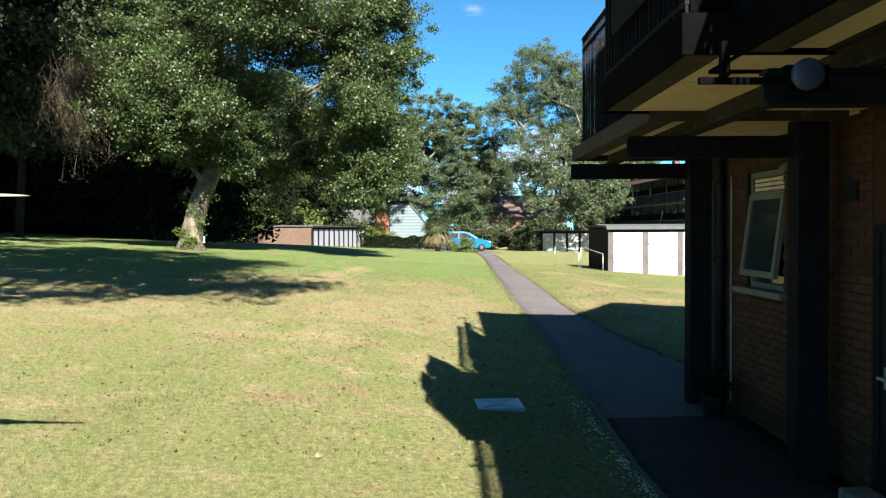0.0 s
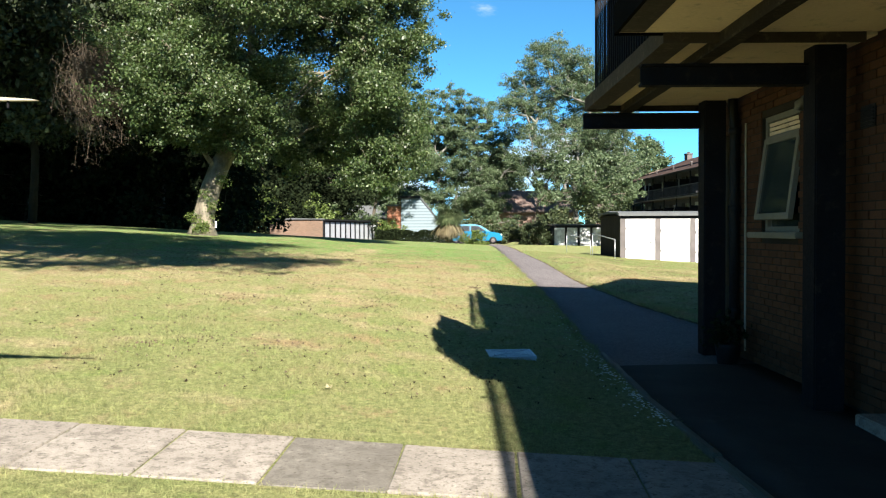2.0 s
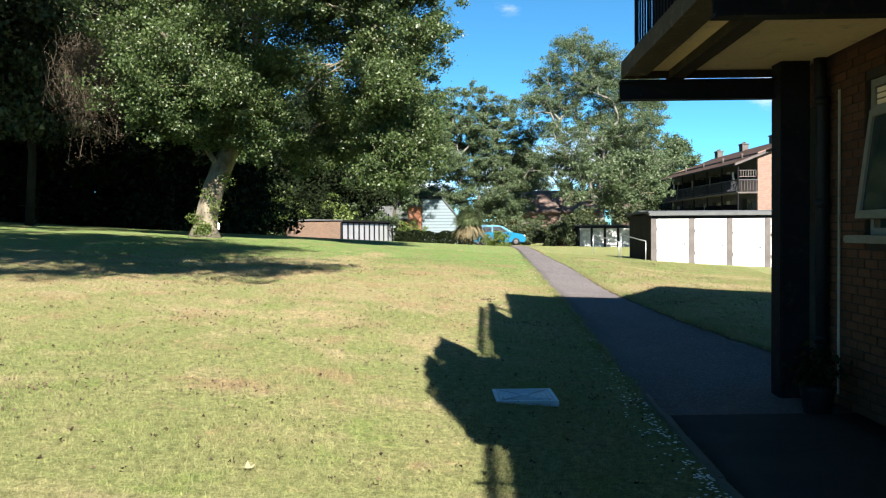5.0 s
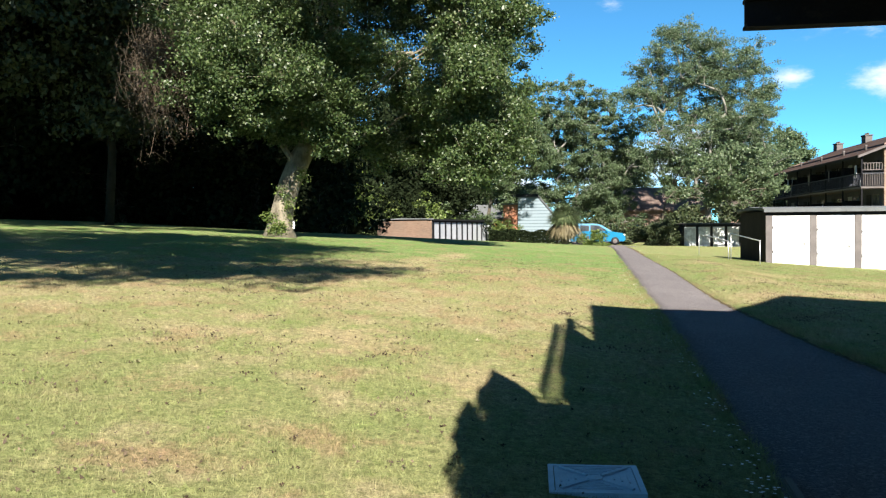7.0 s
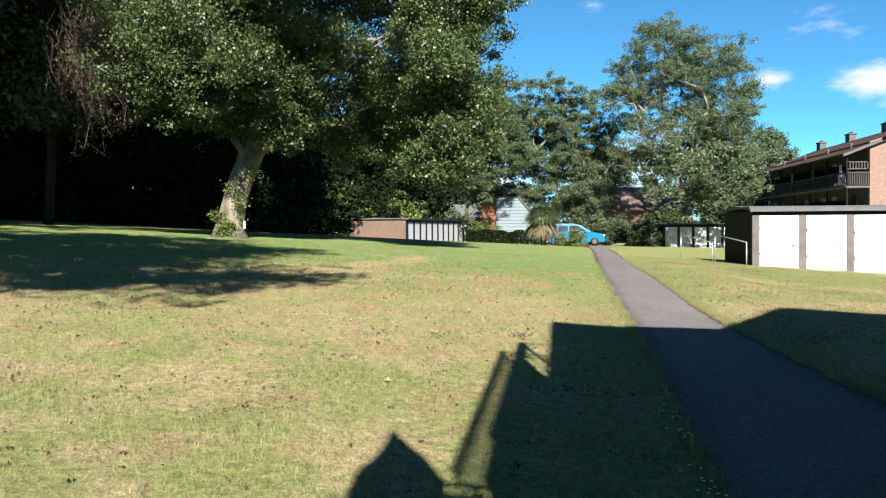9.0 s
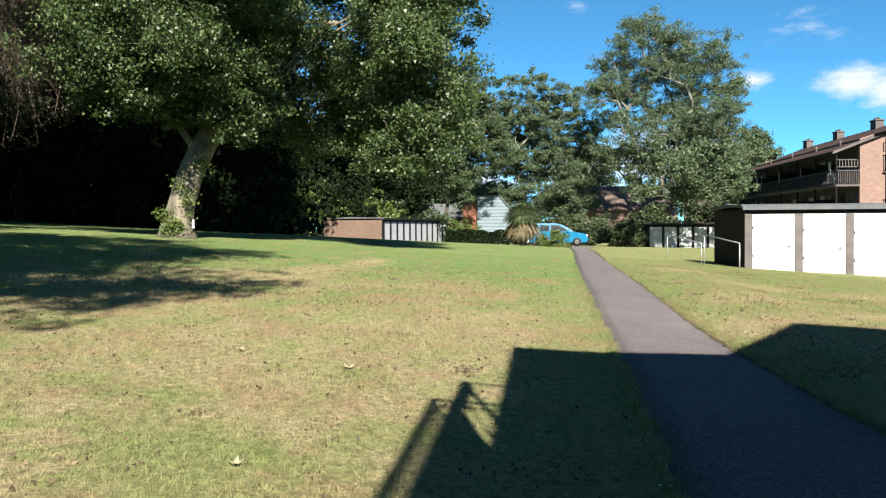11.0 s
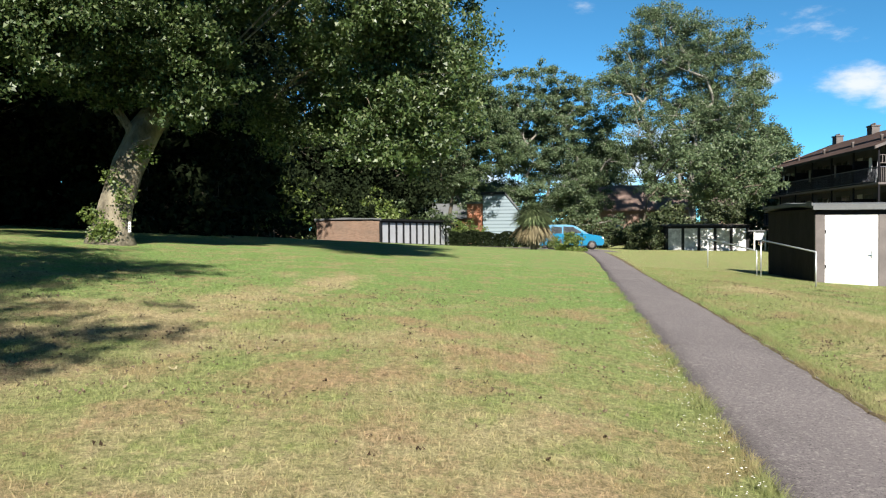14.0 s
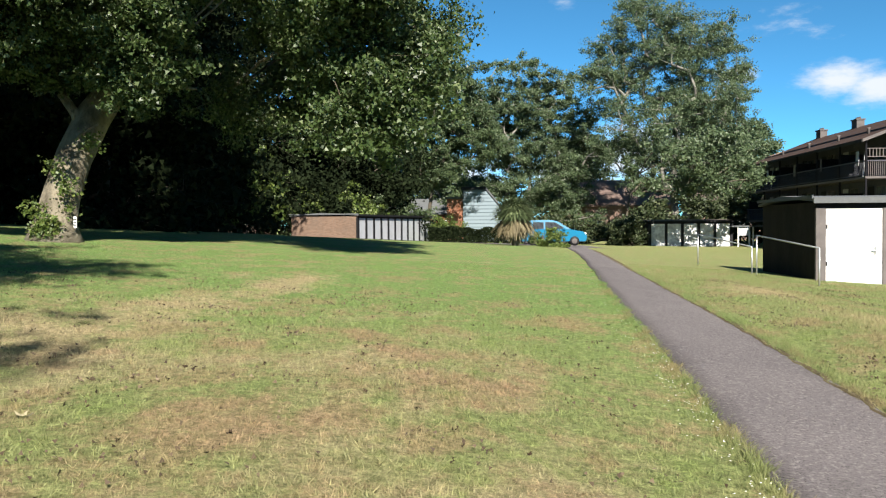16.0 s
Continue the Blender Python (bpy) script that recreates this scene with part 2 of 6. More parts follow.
def make_leaf(name, dark, mid, pale, rough=0.5, through_light=0.3, spec=0.4):
    m, nt, b = material(name, rough, 0, spec)
    g = nt.nodes.new("ShaderNodeNewGeometry")
    r = g.outputs["Random Per Island"]
    v = place_node(nt)
    col = blend(nt, span(nt, r, 0.0, 0.7), dark, mid)
    col = blend(nt, span(nt, r, 0.78, 1.0, 0.0, 1.0), col, pale)
    col = blend(nt, span(nt, noise_node(nt, v, 0.35, 3), 0.35, 0.7, 0.0, 0.45), col, mid)
    nt.links.new(col, b.inputs["Base Color"])
    tr = nt.nodes.new("ShaderNodeBsdfTranslucent")
    nt.links.new(col, tr.inputs["Color"])
    ms = nt.nodes.new("ShaderNodeMixShader")
    ms.inputs[0].default_value = through_light
    nt.links.new(b.outputs[0], ms.inputs[1])
    nt.links.new(tr.outputs[0], ms.inputs[2])
    nt.links.new(ms.outputs[0], nt.nodes["Material Output"].inputs["Surface"])
    return m


def make_brick(name, low, high, mortar, axis="x"):
    """Brickwork with recessed joints; axis is the way the courses run."""
    m, nt, b = material(name, 0.92, 0, 0.1)
    g = nt.nodes.new("ShaderNodeNewGeometry")
    sep = nt.nodes.new("ShaderNodeSeparateXYZ")
    com = nt.nodes.new("ShaderNodeCombineXYZ")
    nt.links.new(g.outputs["Position"], sep.inputs[0])
    nt.links.new(sep.outputs["X" if axis == "x" else "Y"], com.inputs[0])
    nt.links.new(sep.outputs["Z"], com.inputs[1])
    br = nt.nodes.new("ShaderNodeTexBrick")
    br.inputs["Scale"].default_value = 1.0
    br.inputs["Brick Width"].default_value, br.inputs["Row Height"].default_value = 0.225, 0.075
    br.inputs["Mortar Size"].default_value, br.inputs["Mortar Smooth"].default_value = 0.006, 0.3
    br.inputs["Color1"].default_value, br.inputs["Color2"].default_value = (*low, 1), (*high, 1)
    br.inputs["Mortar"].default_value = (*mortar, 1)
    nt.links.new(com.outputs[0], br.inputs["Vector"])
    v = place_node(nt)
    grain = noise_node(nt, v, 60, 5, 0.7)
    stain = noise_node(nt, v, 0.9, 5, 0.65)
    col = blend(nt, span(nt, grain, 0.3, 0.7, 0.0, 0.35), br.outputs["Color"], tuple(0.6 * c for c in low))
    col = blend(nt, span(nt, stain, 0.5, 0.75, 0.0, 0.4), col, tuple(0.55 * c for c in mortar))
    nt.links.new(col, b.inputs["Base Color"])
    inv = span(nt, br.outputs["Fac"], 0, 1, 1, 0)
    bump(nt, b, inv, 0.6, 0.01)
    return m


def make_glass(name, tint=(0.02, 0.026, 0.025)):
    m, nt, b = material(name, 0.06, 0, 0.35)
    v = place_node(nt)
    nt.links.new(blend(nt, span(nt, noise_node(nt, v, 2.0, 3), 0.3, 0.7), tint, tuple(1.7 * c for c in tint)), b.inputs["Base Color"])
    return m


def make_clad(name, low, high, pitch):
    """Horizontal boarding, far off."""
    m, nt, b = material(name, 0.6)
    v = place_node(nt)
    w = nt.nodes.new("ShaderNodeTexWave")
    w.bands_direction = "Z"
    w.inputs["Scale"].default_value = 0.314 / pitch
    nt.links.new(v, w.inputs["Vector"])
    nt.links.new(blend(nt, span(nt, w.outputs["Fac"], 0.0, 0.25), low, high), b.inputs["Base Color"])
    return m


def make_dappled():
    """White door paint, with the trees' dappled shade put in as grey patches."""
    m, nt, b = material("dappled_door_paint", 0.7, 0, 0.3)
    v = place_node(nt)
    dapple, wide_dapple = noise_node(nt, v, 2.6, 6, 0.65), noise_node(nt, v, 0.5, 3)
    col = blend(nt, span(nt, dapple, 0.40, 0.60), (0.34, 0.34, 0.35), (0.62, 0.62, 0.63))
    nt.links.new(blend(nt, span(nt, wide_dapple, 0.4, 0.7, 0.0, 0.4), col, (0.30, 0.30, 0.31)), b.inputs["Base Color"])
    bump(nt, b, dapple, 0.2, 0.005)
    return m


def make_asphalt():
    m, nt, b = material("asphalt", 0.97, 0, 0.06)
    v = place_node(nt)
    wide, grit, chip = noise_node(nt, v, 0.7, 5), noise_node(nt, v, 34.0, 3, 0.6), noise_node(nt, v, 85.0, 4, 0.7)
    col = blend(nt, span(nt, wide, 0.3, 0.7), (0.101, 0.0905, 0.0945), (0.138, 0.123, 0.126))
    col = blend(nt, span(nt, grit, 0.5, 0.72, 0.0, 0.75), col, (0.245, 0.222, 0.217))
    col = blend(nt, span(nt, chip, 0.48, 0.36, 0.0, 0.85), col, (0.0287, 0.0262, 0.0279))
    col = blend(nt, span(nt, noise_node(nt, place_node(nt, (1, 0.3, 1)), 2.2, 6, 0.7), 0.6, 0.75, 0.0, 0.5), col, (0.0615, 0.0574, 0.0558))
    nt.links.new(col, b.inputs["Base Color"])
    bump(nt, b, chip, 0.8, 0.012)
    return m


TURF, BLADE = make_turf(), make_blade()
ASPHALT = make_asphalt()


def make_slab(name, low, high, pit, lichen):
    m, nt, b = material(name, 0.93, 0, 0.25)
    g = nt.nodes.new("ShaderNodeObjectInfo")
    v = place_node(nt)
    broad, mottle, grit, fleck = noise_node(nt, v, 1.6, 5), noise_node(nt, v, 9.0, 7, 0.75), noise_node(nt, v, 75.0, 4, 0.8), noise_node(nt, v, 34.0, 3, 0.6)
    col = blend(nt, span(nt, broad, 0.3, 0.7), low, high)
    col = blend(nt, span(nt, g.outputs["Random"], 0, 1, 0.0, 0.35), col, pit)
    col = blend(nt, span(nt, mottle, 0.50, 0.60, 0.0, 0.75), col, pit)
    col = blend(nt, span(nt, mottle, 0.44, 0.32, 0.0, 0.5), col, lichen)
    col = blend(nt, span(nt, grit, 0.52, 0.66, 0.0, 0.6), col, pit)
    col = blend(nt, span(nt, fleck, 0.59, 0.66, 0.0, 0.8), col, (0.0574, 0.0508, 0.041))
    nt.links.new(col, b.inputs["Base Color"])
    bump(nt, b, grit, 0.6, 0.006)
    return m


# separate paving, made darker than the path partly to hold the flats' shade
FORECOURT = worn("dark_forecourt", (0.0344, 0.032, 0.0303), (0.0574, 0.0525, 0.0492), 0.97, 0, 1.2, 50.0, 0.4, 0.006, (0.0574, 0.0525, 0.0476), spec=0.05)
SLAB = make_slab("concrete_slab", (0.1845, 0.1624, 0.141), (0.2829, 0.2526, 0.2198), (0.1066, 0.0918, 0.0779), (0.3444, 0.3157, 0.2788))
SLAB_OLD = make_slab("weathered_slab", (0.1148, 0.1033, 0.0902), (0.1722, 0.1558, 0.1353), (0.082, 0.0738, 0.0615), (0.2378, 0.2173, 0.1886))
KERB = worn("kerb_concrete", (0.0615, 0.0574, 0.0451), (0.1148, 0.1066, 0.0861), 0.9, 0, 2.0, 60.0)
# side wall copy of the end wall's brick, darkened with the shade it stands in
BRICK_Y = make_brick("shaded_brown_brick_side", (0.0508, 0.0221, 0.0107), (0.0779, 0.0353, 0.0172), (0.0492, 0.0394, 0.0303), "y")
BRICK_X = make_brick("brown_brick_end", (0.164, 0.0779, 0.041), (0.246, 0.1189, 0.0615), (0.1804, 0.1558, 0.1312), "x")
FAR_BRICK_X = make_brick("pink_brick_end", (0.205, 0.1312, 0.1066), (0.2706, 0.1804, 0.1476), (0.2296, 0.1927, 0.1681), "x")
STORE_BRICK = make_brick("dull_pink_brick", (0.135, 0.088, 0.064), (0.19, 0.127, 0.094), (0.165, 0.137, 0.112), "x")
SLATE = worn("dark_slate_hanging", (0.034, 0.036, 0.046), (0.066, 0.069, 0.086), 0.7, 0, 0.8, 9.0, 0.3, 0.02)
FAR_BRICK_Y = make_brick("pink_brick_side", (0.246, 0.1394, 0.0943), (0.3444, 0.205, 0.1394), (0.328, 0.2788, 0.2296), "y")
DARK_BRICK = make_brick("dark_brick_side", (0.0369, 0.0246, 0.018), (0.0574, 0.0377, 0.0279), (0.0492, 0.041, 0.0344), "y")


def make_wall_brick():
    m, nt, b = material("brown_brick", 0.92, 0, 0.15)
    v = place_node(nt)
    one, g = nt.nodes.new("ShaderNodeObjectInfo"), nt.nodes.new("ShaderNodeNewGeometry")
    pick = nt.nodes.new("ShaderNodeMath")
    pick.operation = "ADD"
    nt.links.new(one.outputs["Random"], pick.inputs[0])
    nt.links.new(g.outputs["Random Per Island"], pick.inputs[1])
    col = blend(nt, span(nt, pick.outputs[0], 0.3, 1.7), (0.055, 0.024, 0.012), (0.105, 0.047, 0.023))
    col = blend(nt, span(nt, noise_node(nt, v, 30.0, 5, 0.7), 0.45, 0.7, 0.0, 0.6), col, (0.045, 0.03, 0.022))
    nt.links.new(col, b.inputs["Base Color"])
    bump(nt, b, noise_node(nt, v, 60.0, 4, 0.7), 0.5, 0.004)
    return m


# bricks and mortar of the side wall, their shade put into the colour
WALL_BRICK = make_wall_brick()
MORTAR = worn("shaded_mortar", (0.0279, 0.023, 0.018), (0.0426, 0.0353, 0.0279), 0.95, 0, 2.0, 60.0, 0.4, 0.003, spec=0.1)
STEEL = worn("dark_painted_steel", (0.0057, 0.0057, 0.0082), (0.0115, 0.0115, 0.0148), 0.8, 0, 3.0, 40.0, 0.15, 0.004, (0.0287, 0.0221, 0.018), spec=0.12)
# store walls, darkened because their west side stands in shade
BOARDS = worn("shaded_boards", (0.0115, 0.009, 0.0074), (0.0246, 0.0189, 0.0148), 0.85, 0, 2.0, 30.0, 0.3, 0.005, None, (1, 1, 0.2), 0.15)
BEAM = worn("rusty_beam_paint", (0.018, 0.0139, 0.0107), (0.0353, 0.0271, 0.0197), 0.85, 0, 2.5, 24.0, 0.3, 0.006, (0.0984, 0.0738, 0.0492), spec=0.15)
# pale window-frame paint toned down to hold the shade of the wall
CREAM = worn("shaded_cream_paint", (0.1558, 0.1394, 0.1066), (0.2132, 0.1927, 0.1517), 0.6, 0, 2.0, 25.0, 0.1, 0.003)
RUST = worn("dead_twig", (0.042, 0.031, 0.021), (0.085, 0.063, 0.043), 0.9, 0, 2.0, 30.0)
DAPPLED = make_dappled()
SOIL = worn("bare_soil", (0.0697, 0.0533, 0.0328), (0.123, 0.0984, 0.0574), 0.97, 0, 4.0, 40.0, 0.9, 0.02, (0.164, 0.1476, 0.0738), spec=0.1)
# white door paint greyed, the brick stores' half-light put into it
GREY_DOOR = worn("shade_grey_door_paint", (0.328, 0.3362, 0.3608), (0.41, 0.4182, 0.4428), 0.6, 0, 0.9, 14.0, 0.08, 0.003)
SOFFIT = worn("cream_soffit", (0.68, 0.51, 0.33), (0.78, 0.60, 0.40), 0.85, 0, 1.6, 30.0, 0.2, 0.004, (0.36, 0.28, 0.19))
FASCIA = worn("stained_fascia", (0.026, 0.0185, 0.012), (0.054, 0.039, 0.026), 0.85, 0, 2.5, 24.0, 0.3, 0.006, (0.1312, 0.0984, 0.0656))
# near-black colour that makes sunlit panels, fascias and lamp arm look shaded
SHADE_BLACK = worn("shade_black", (0.002, 0.002, 0.0025), (0.0041, 0.0041, 0.0049), 0.95, 0, 3.0, 40.0, 0.15, 0.004, None, (1, 1, 1), 0.03)
WHITE = worn("white_gloss_paint", (0.70, 0.69, 0.66), (0.80, 0.79, 0.76), 0.42, 0, 1.2, 20.0, 0.06, 0.002)
DOOR_WHITE = worn("white_door_paint", (0.66, 0.64, 0.63), (0.74, 0.72, 0.71), 0.5, 0, 0.9, 14.0, 0.08, 0.003, (0.72, 0.69, 0.65))
POST = worn("grey_brown_post", (0.0779, 0.0672, 0.0656), (0.123, 0.1066, 0.1025), 0.85, 0, 2.0, 26.0)
ROOF_FELT = worn("grey_roof_sheet", (0.0697, 0.0738, 0.0779), (0.1107, 0.1148, 0.1189), 0.8, 0, 1.4, 22.0, 0.2, 0.005)
BLACK = worn("black_pipe_paint", (0.0074, 0.0074, 0.009), (0.0148, 0.0148, 0.0164), 0.6, spec=0.2)
GALV = worn("galvanised_tube", (0.42, 0.43, 0.44), (0.58, 0.59, 0.60), 0.42, 0.7, 6.0, 60.0, 0.1, 0.002)
# galvanised steel, the sky's blue light put into its base colour
COVER = worn("galvanised_cover", (0.30, 0.37, 0.44), (0.45, 0.53, 0.60), 0.5, 0.3, 5.0, 60.0, 0.2, 0.003)
BARK = worn("plane_bark", (0.066, 0.056, 0.038), (0.265, 0.228, 0.165), 0.95, 0, 2.6, 20.0, 1.0, 0.05, (0.0369, 0.0312, 0.0213), (1, 1, 0.6))
BARK_DARK = worn("dark_bark", (0.0574, 0.0476, 0.0344), (0.1148, 0.0968, 0.0738), 0.95, 0, 2.0, 18.0, 0.8, 0.03)
BARK_GREY = worn("pale_grey_bark", (0.123, 0.1148, 0.0984), (0.2132, 0.2009, 0.1763), 0.95, 0, 2.0, 18.0, 0.8, 0.03)
# trunk colour blackened to hold the shade at the wood's edge
BARK_SHADED = worn("shaded_bark", (0.0131, 0.0115, 0.0082), (0.0287, 0.0246, 0.018), 0.95, 0, 2.0, 18.0, 0.8, 0.03, spec=0.1)
POST_CREAM = worn("old_cream_paint", (0.246, 0.2214, 0.164), (0.328, 0.2993, 0.2337), 0.7, 0, 2.0, 25.0, 0.2, 0.004, (0.1148, 0.0902, 0.0656))
# pink-brown tile, lightened to stand for sunlight that the trees block
ROOF_PINK = worn("lightened_brown_tile", (0.13, 0.092, 0.08), (0.20, 0.145, 0.125), 0.9, 0, 1.0, 16.0, 0.5, 0.02, spec=0.2)
ROOF_RED = worn("red_brown_tile", (0.040, 0.026, 0.022), (0.068, 0.044, 0.037), 0.95, 0, 1.0, 16.0, 0.5, 0.02, spec=0.1)
TILE = worn("brown_roof_tile", (0.0574, 0.0451, 0.0385), (0.0943, 0.0738, 0.0615), 0.85, 0, 1.0, 16.0, 0.5, 0.02)
GLASS, FAR_GLASS = make_glass("window_glass"), make_glass("far_window_glass", (0.05, 0.055, 0.06))
LEAF_BIG = make_leaf("poplar_leaf", (0.019, 0.035, 0.011), (0.052, 0.083, 0.022), (0.165, 0.19, 0.09), 0.46, 0.3, 0.45)
LEAF_FAR = make_leaf("far_leaf", (0.030, 0.052, 0.023), (0.082, 0.118, 0.054), (0.205, 0.243, 0.146), 0.5, 0.3)
LEAF_MID = make_leaf("far_dark_leaf", (0.0261, 0.0452, 0.0183), (0.0609, 0.0922, 0.0365), (0.1566, 0.1827, 0.1001), 0.5, 0.28)
# near-black: the wood's deep shade is put into these leaves' colour
LEAF_DARK = make_leaf("shaded_wood_leaf", (0.0055, 0.0095, 0.0035), (0.0095, 0.015, 0.005), (0.017, 0.024, 0.009), 0.85, 0.12, 0.1)
LEAF_LIME = make_leaf("shrub_leaf", (0.0391, 0.0653, 0.0122), (0.087, 0.1218, 0.0261), (0.174, 0.2001, 0.0609))
LEAF_MIX = make_leaf("understorey_leaf", (0.0157, 0.0244, 0.0087), (0.0348, 0.0505, 0.0174), (0.1044, 0.1131, 0.0522), 0.6, 0.2)
# darker copy of the understorey leaf, the wood edge's shade mixed in
LEAF_EDGE = make_leaf("shaded_edge_leaf", (0.0104, 0.0165, 0.0061), (0.0235, 0.0348, 0.0122), (0.074, 0.0827, 0.0365), 0.6, 0.2)
LEAF_RUST = make_leaf("rust_leaf", (0.030, 0.021, 0.013), (0.056, 0.039, 0.024), (0.10, 0.073, 0.047))
DEAD = make_leaf("dead_palm_leaf", (0.085, 0.068, 0.036), (0.175, 0.142, 0.08), (0.30, 0.26, 0.165), 0.7, 0.15)
SPIKE = make_leaf("spike_leaf", (0.036, 0.052, 0.022), (0.085, 0.112, 0.05), (0.18, 0.21, 0.105), 0.5, 0.2)
SCRAP = make_leaf("turf_scrap", (0.041, 0.0295, 0.018), (0.0943, 0.0656, 0.041), (0.2132, 0.164, 0.1066), 0.9, 0.05)
CLOD = make_leaf("leaf_litter", (0.018, 0.013, 0.009), (0.045, 0.031, 0.02), (0.10, 0.07, 0.045), 0.95, 0.05, 0.1)
DRY_LEAF = make_leaf("dry_leaf", (0.26, 0.22, 0.13), (0.36, 0.32, 0.21), (0.46, 0.43, 0.32), 0.8, 0.2, 0.15)


# ---- building helpers ----
def ease(v, a, b):
    k = np.clip((v - a) / (b - a), 0, 1)
    return k * k * (3 - 2 * k)


def trough(x, y):
    """The footpath lies in a shallow hollow, with a low bank along its east side."""
    off = x - (2.75 + 0.045 * np.clip(y - 10, 0, 60))
    wide = np.where(off < 0, 1.9, 1.2)
    return (-0.11 * np.exp(-((off / wide) ** 2)) * ease(y, 7.5, 11) * (1 - ease(y, 20, 27))
            + 0.08 * np.exp(-(((x - 0.3) / 1.6) ** 2) - ((y - 22) / 2.6) ** 2)
            + 0.11 * np.exp(-(((off - 1.75) / 0.75) ** 2)) * ease(y, 19, 24) * (1 - ease(y, 30, 38)))


def height(x, y):
    """The ground's height: it rises away from the flats and falls to the east."""
    u, w = np.clip(x, -22, 18) / 10, np.clip(y, -4, 92) / 50
    return (-0.1917 - 0.3938 * u + 2.5868 * w - 0.6076 * u * w - 2.0498 * w * w + 0.0004 * u * u + 0.3893 * w**3 + 0.4032 * u * w * w
            - 0.12 * np.exp(-(((x - 1.2) / 2.2) ** 2) - ((y - 10) / 3.2) ** 2) + trough(x, y))


def gz(x, y):
    return float(height(np.float64(x), np.float64(y)))


def box(bm, x0, x1, y0, y1, z0, z1, m=None, bevel=0.0):
    vs = [bm.verts.new((x, y, z)) for z in (z0, z1) for y in (y0, y1) for x in (x0, x1)]
    if m is not None:
        for v in vs:
            v.co = m @ v.co
    fs = [bm.faces.new([vs[i] for i in q]) for q in ((0, 2, 3, 1), (4, 5, 7, 6), (0, 1, 5, 4), (2, 6, 7, 3), (0, 4, 6, 2), (1, 3, 7, 5))]
    if bevel:
        es = list({e for f in fs for e in f.edges})
        bmesh.ops.bevel(bm, geom=es, offset=bevel, segments=2, affect="EDGES")
    return bm


def boxes(*rows, m=None, bevel=0.0):
    bm = bmesh.new()
    for r in rows:
        box(bm, *r, m=m, bevel=bevel)
    return bm


def tube(bm, pts, radii, n=8, cap=True):
    pts = [Vector(p) for p in pts]
    rings, side = [], Vector((0.31, 0.2, 0.93))
    for i, p in enumerate(pts):
        d = (pts[min(i + 1, len(pts) - 1)] - pts[max(i - 1, 0)]).normalized()
        a = d.cross(side)
        if a.length < 0.1:
            a = d.cross(Vector((1, 0, 0)))
        a.normalize()
        b = d.cross(a)
        rings.append([bm.verts.new(p + float(radii[i]) * (math.cos(t) * a + math.sin(t) * b)) for t in (2 * math.pi * k / n for k in range(n))])
    for r, s in zip(rings, rings[1:]):
        for k in range(n):
            bm.faces.new((r[k], r[(k + 1) % n], s[(k + 1) % n], s[k]))
    if cap:
        bm.faces.new(rings[0])
        bm.faces.new(rings[-1][::-1])
    return bm


def prism(bm, outline, a, b, along="y"):
    """A profile swept from a to b along an axis."""
    put = {"y": lambda u, v, s: (u, s, v), "x": lambda u, v, s: (s, u, v), "z": lambda u, v, s: (u, v, s)}[along]
    ends = [[bm.verts.new(put(u, v, s)) for u, v in outline] for s in (a, b)]
    n = len(outline)
    bm.faces.new(ends[0])
    bm.faces.new(ends[1][::-1])
    for k in range(n):
        bm.faces.new((ends[0][k], ends[0][(k + 1) % n], ends[1][(k + 1) % n], ends[1][k]))
    return bm


def finish(name, bm, mat, smooth=False):
    bmesh.ops.recalc_face_normals(bm, faces=bm.faces)
    me = bpy.data.meshes.new(name)
    bm.to_mesh(me)
    bm.free()
    me.materials.append(mat)
    if smooth:
        me.polygons.foreach_set("use_smooth", [True] * len(me.polygons))
    return me


def part(name, bm, mat, parent=None, label="", smooth=False):
    ob = new(name, finish(name, bm, mat, smooth) if isinstance(bm, bmesh.types.BMesh) else bm)
    ob.parent = parent
    return tagged(ob, label)


def thing(name, at, label, category, group="", kind="", turn=0.0):
    ob = new(name)
    ob.empty_display_size = 0.2
    ob.matrix_world = pose(*at, 0, 0, turn)
    return tagged(ob, label, category, group, kind)


def raw_mesh(name, co, faces_n, mat):
    """A mesh of separate n-gons from an array of corners, n to a face."""
    me = bpy.data.meshes.new(name)
    nv = len(co)
    nf = nv // faces_n
    me.vertices.add(nv)
    me.vertices.foreach_set("co", np.ascontiguousarray(co, np.float32).ravel())
    me.loops.add(nv)
    me.loops.foreach_set("vertex_index", np.arange(nv, dtype=np.int32))
    me.polygons.add(nf)
    me.polygons.foreach_set("loop_start", np.arange(nf, dtype=np.int32) * faces_n)
    me.materials.append(mat)
    me.update()
    return me


def unit(n, r=rng):
    v = r.normal(size=(n, 3))
    return v / np.linalg.norm(v, axis=1, keepdims=True)


def leaf_mesh(name, centres, size, mat, r=rng, flat=0.35, corners=4):
    """Kite-shaped leaves (three-cornered ones far off) at the given places, turned every way."""
    n = len(centres)
    a, b = unit(n, r), unit(n, r)
    a[:, 2] -= flat
    a /= np.linalg.norm(a, axis=1, keepdims=True)
    b -= (a * b).sum(1, keepdims=True) * a
    b /= np.linalg.norm(b, axis=1, keepdims=True)
    s = size * r.uniform(0.6, 1.3, (n, 1))
    if corners == 3:
        co = np.stack([centres + 0.5 * s * b - 0.35 * s * a, centres + 0.7 * s * a, centres - 0.5 * s * b - 0.35 * s * a], 1)
    else:
        co = np.stack([centres - 0.5 * s * a, centres + 0.42 * s * b - 0.05 * s * a, centres + 0.6 * s * a, centres - 0.42 * s * b - 0.05 * s * a], 1)
    return raw_mesh(name, co.reshape(-1, 3), corners, mat)


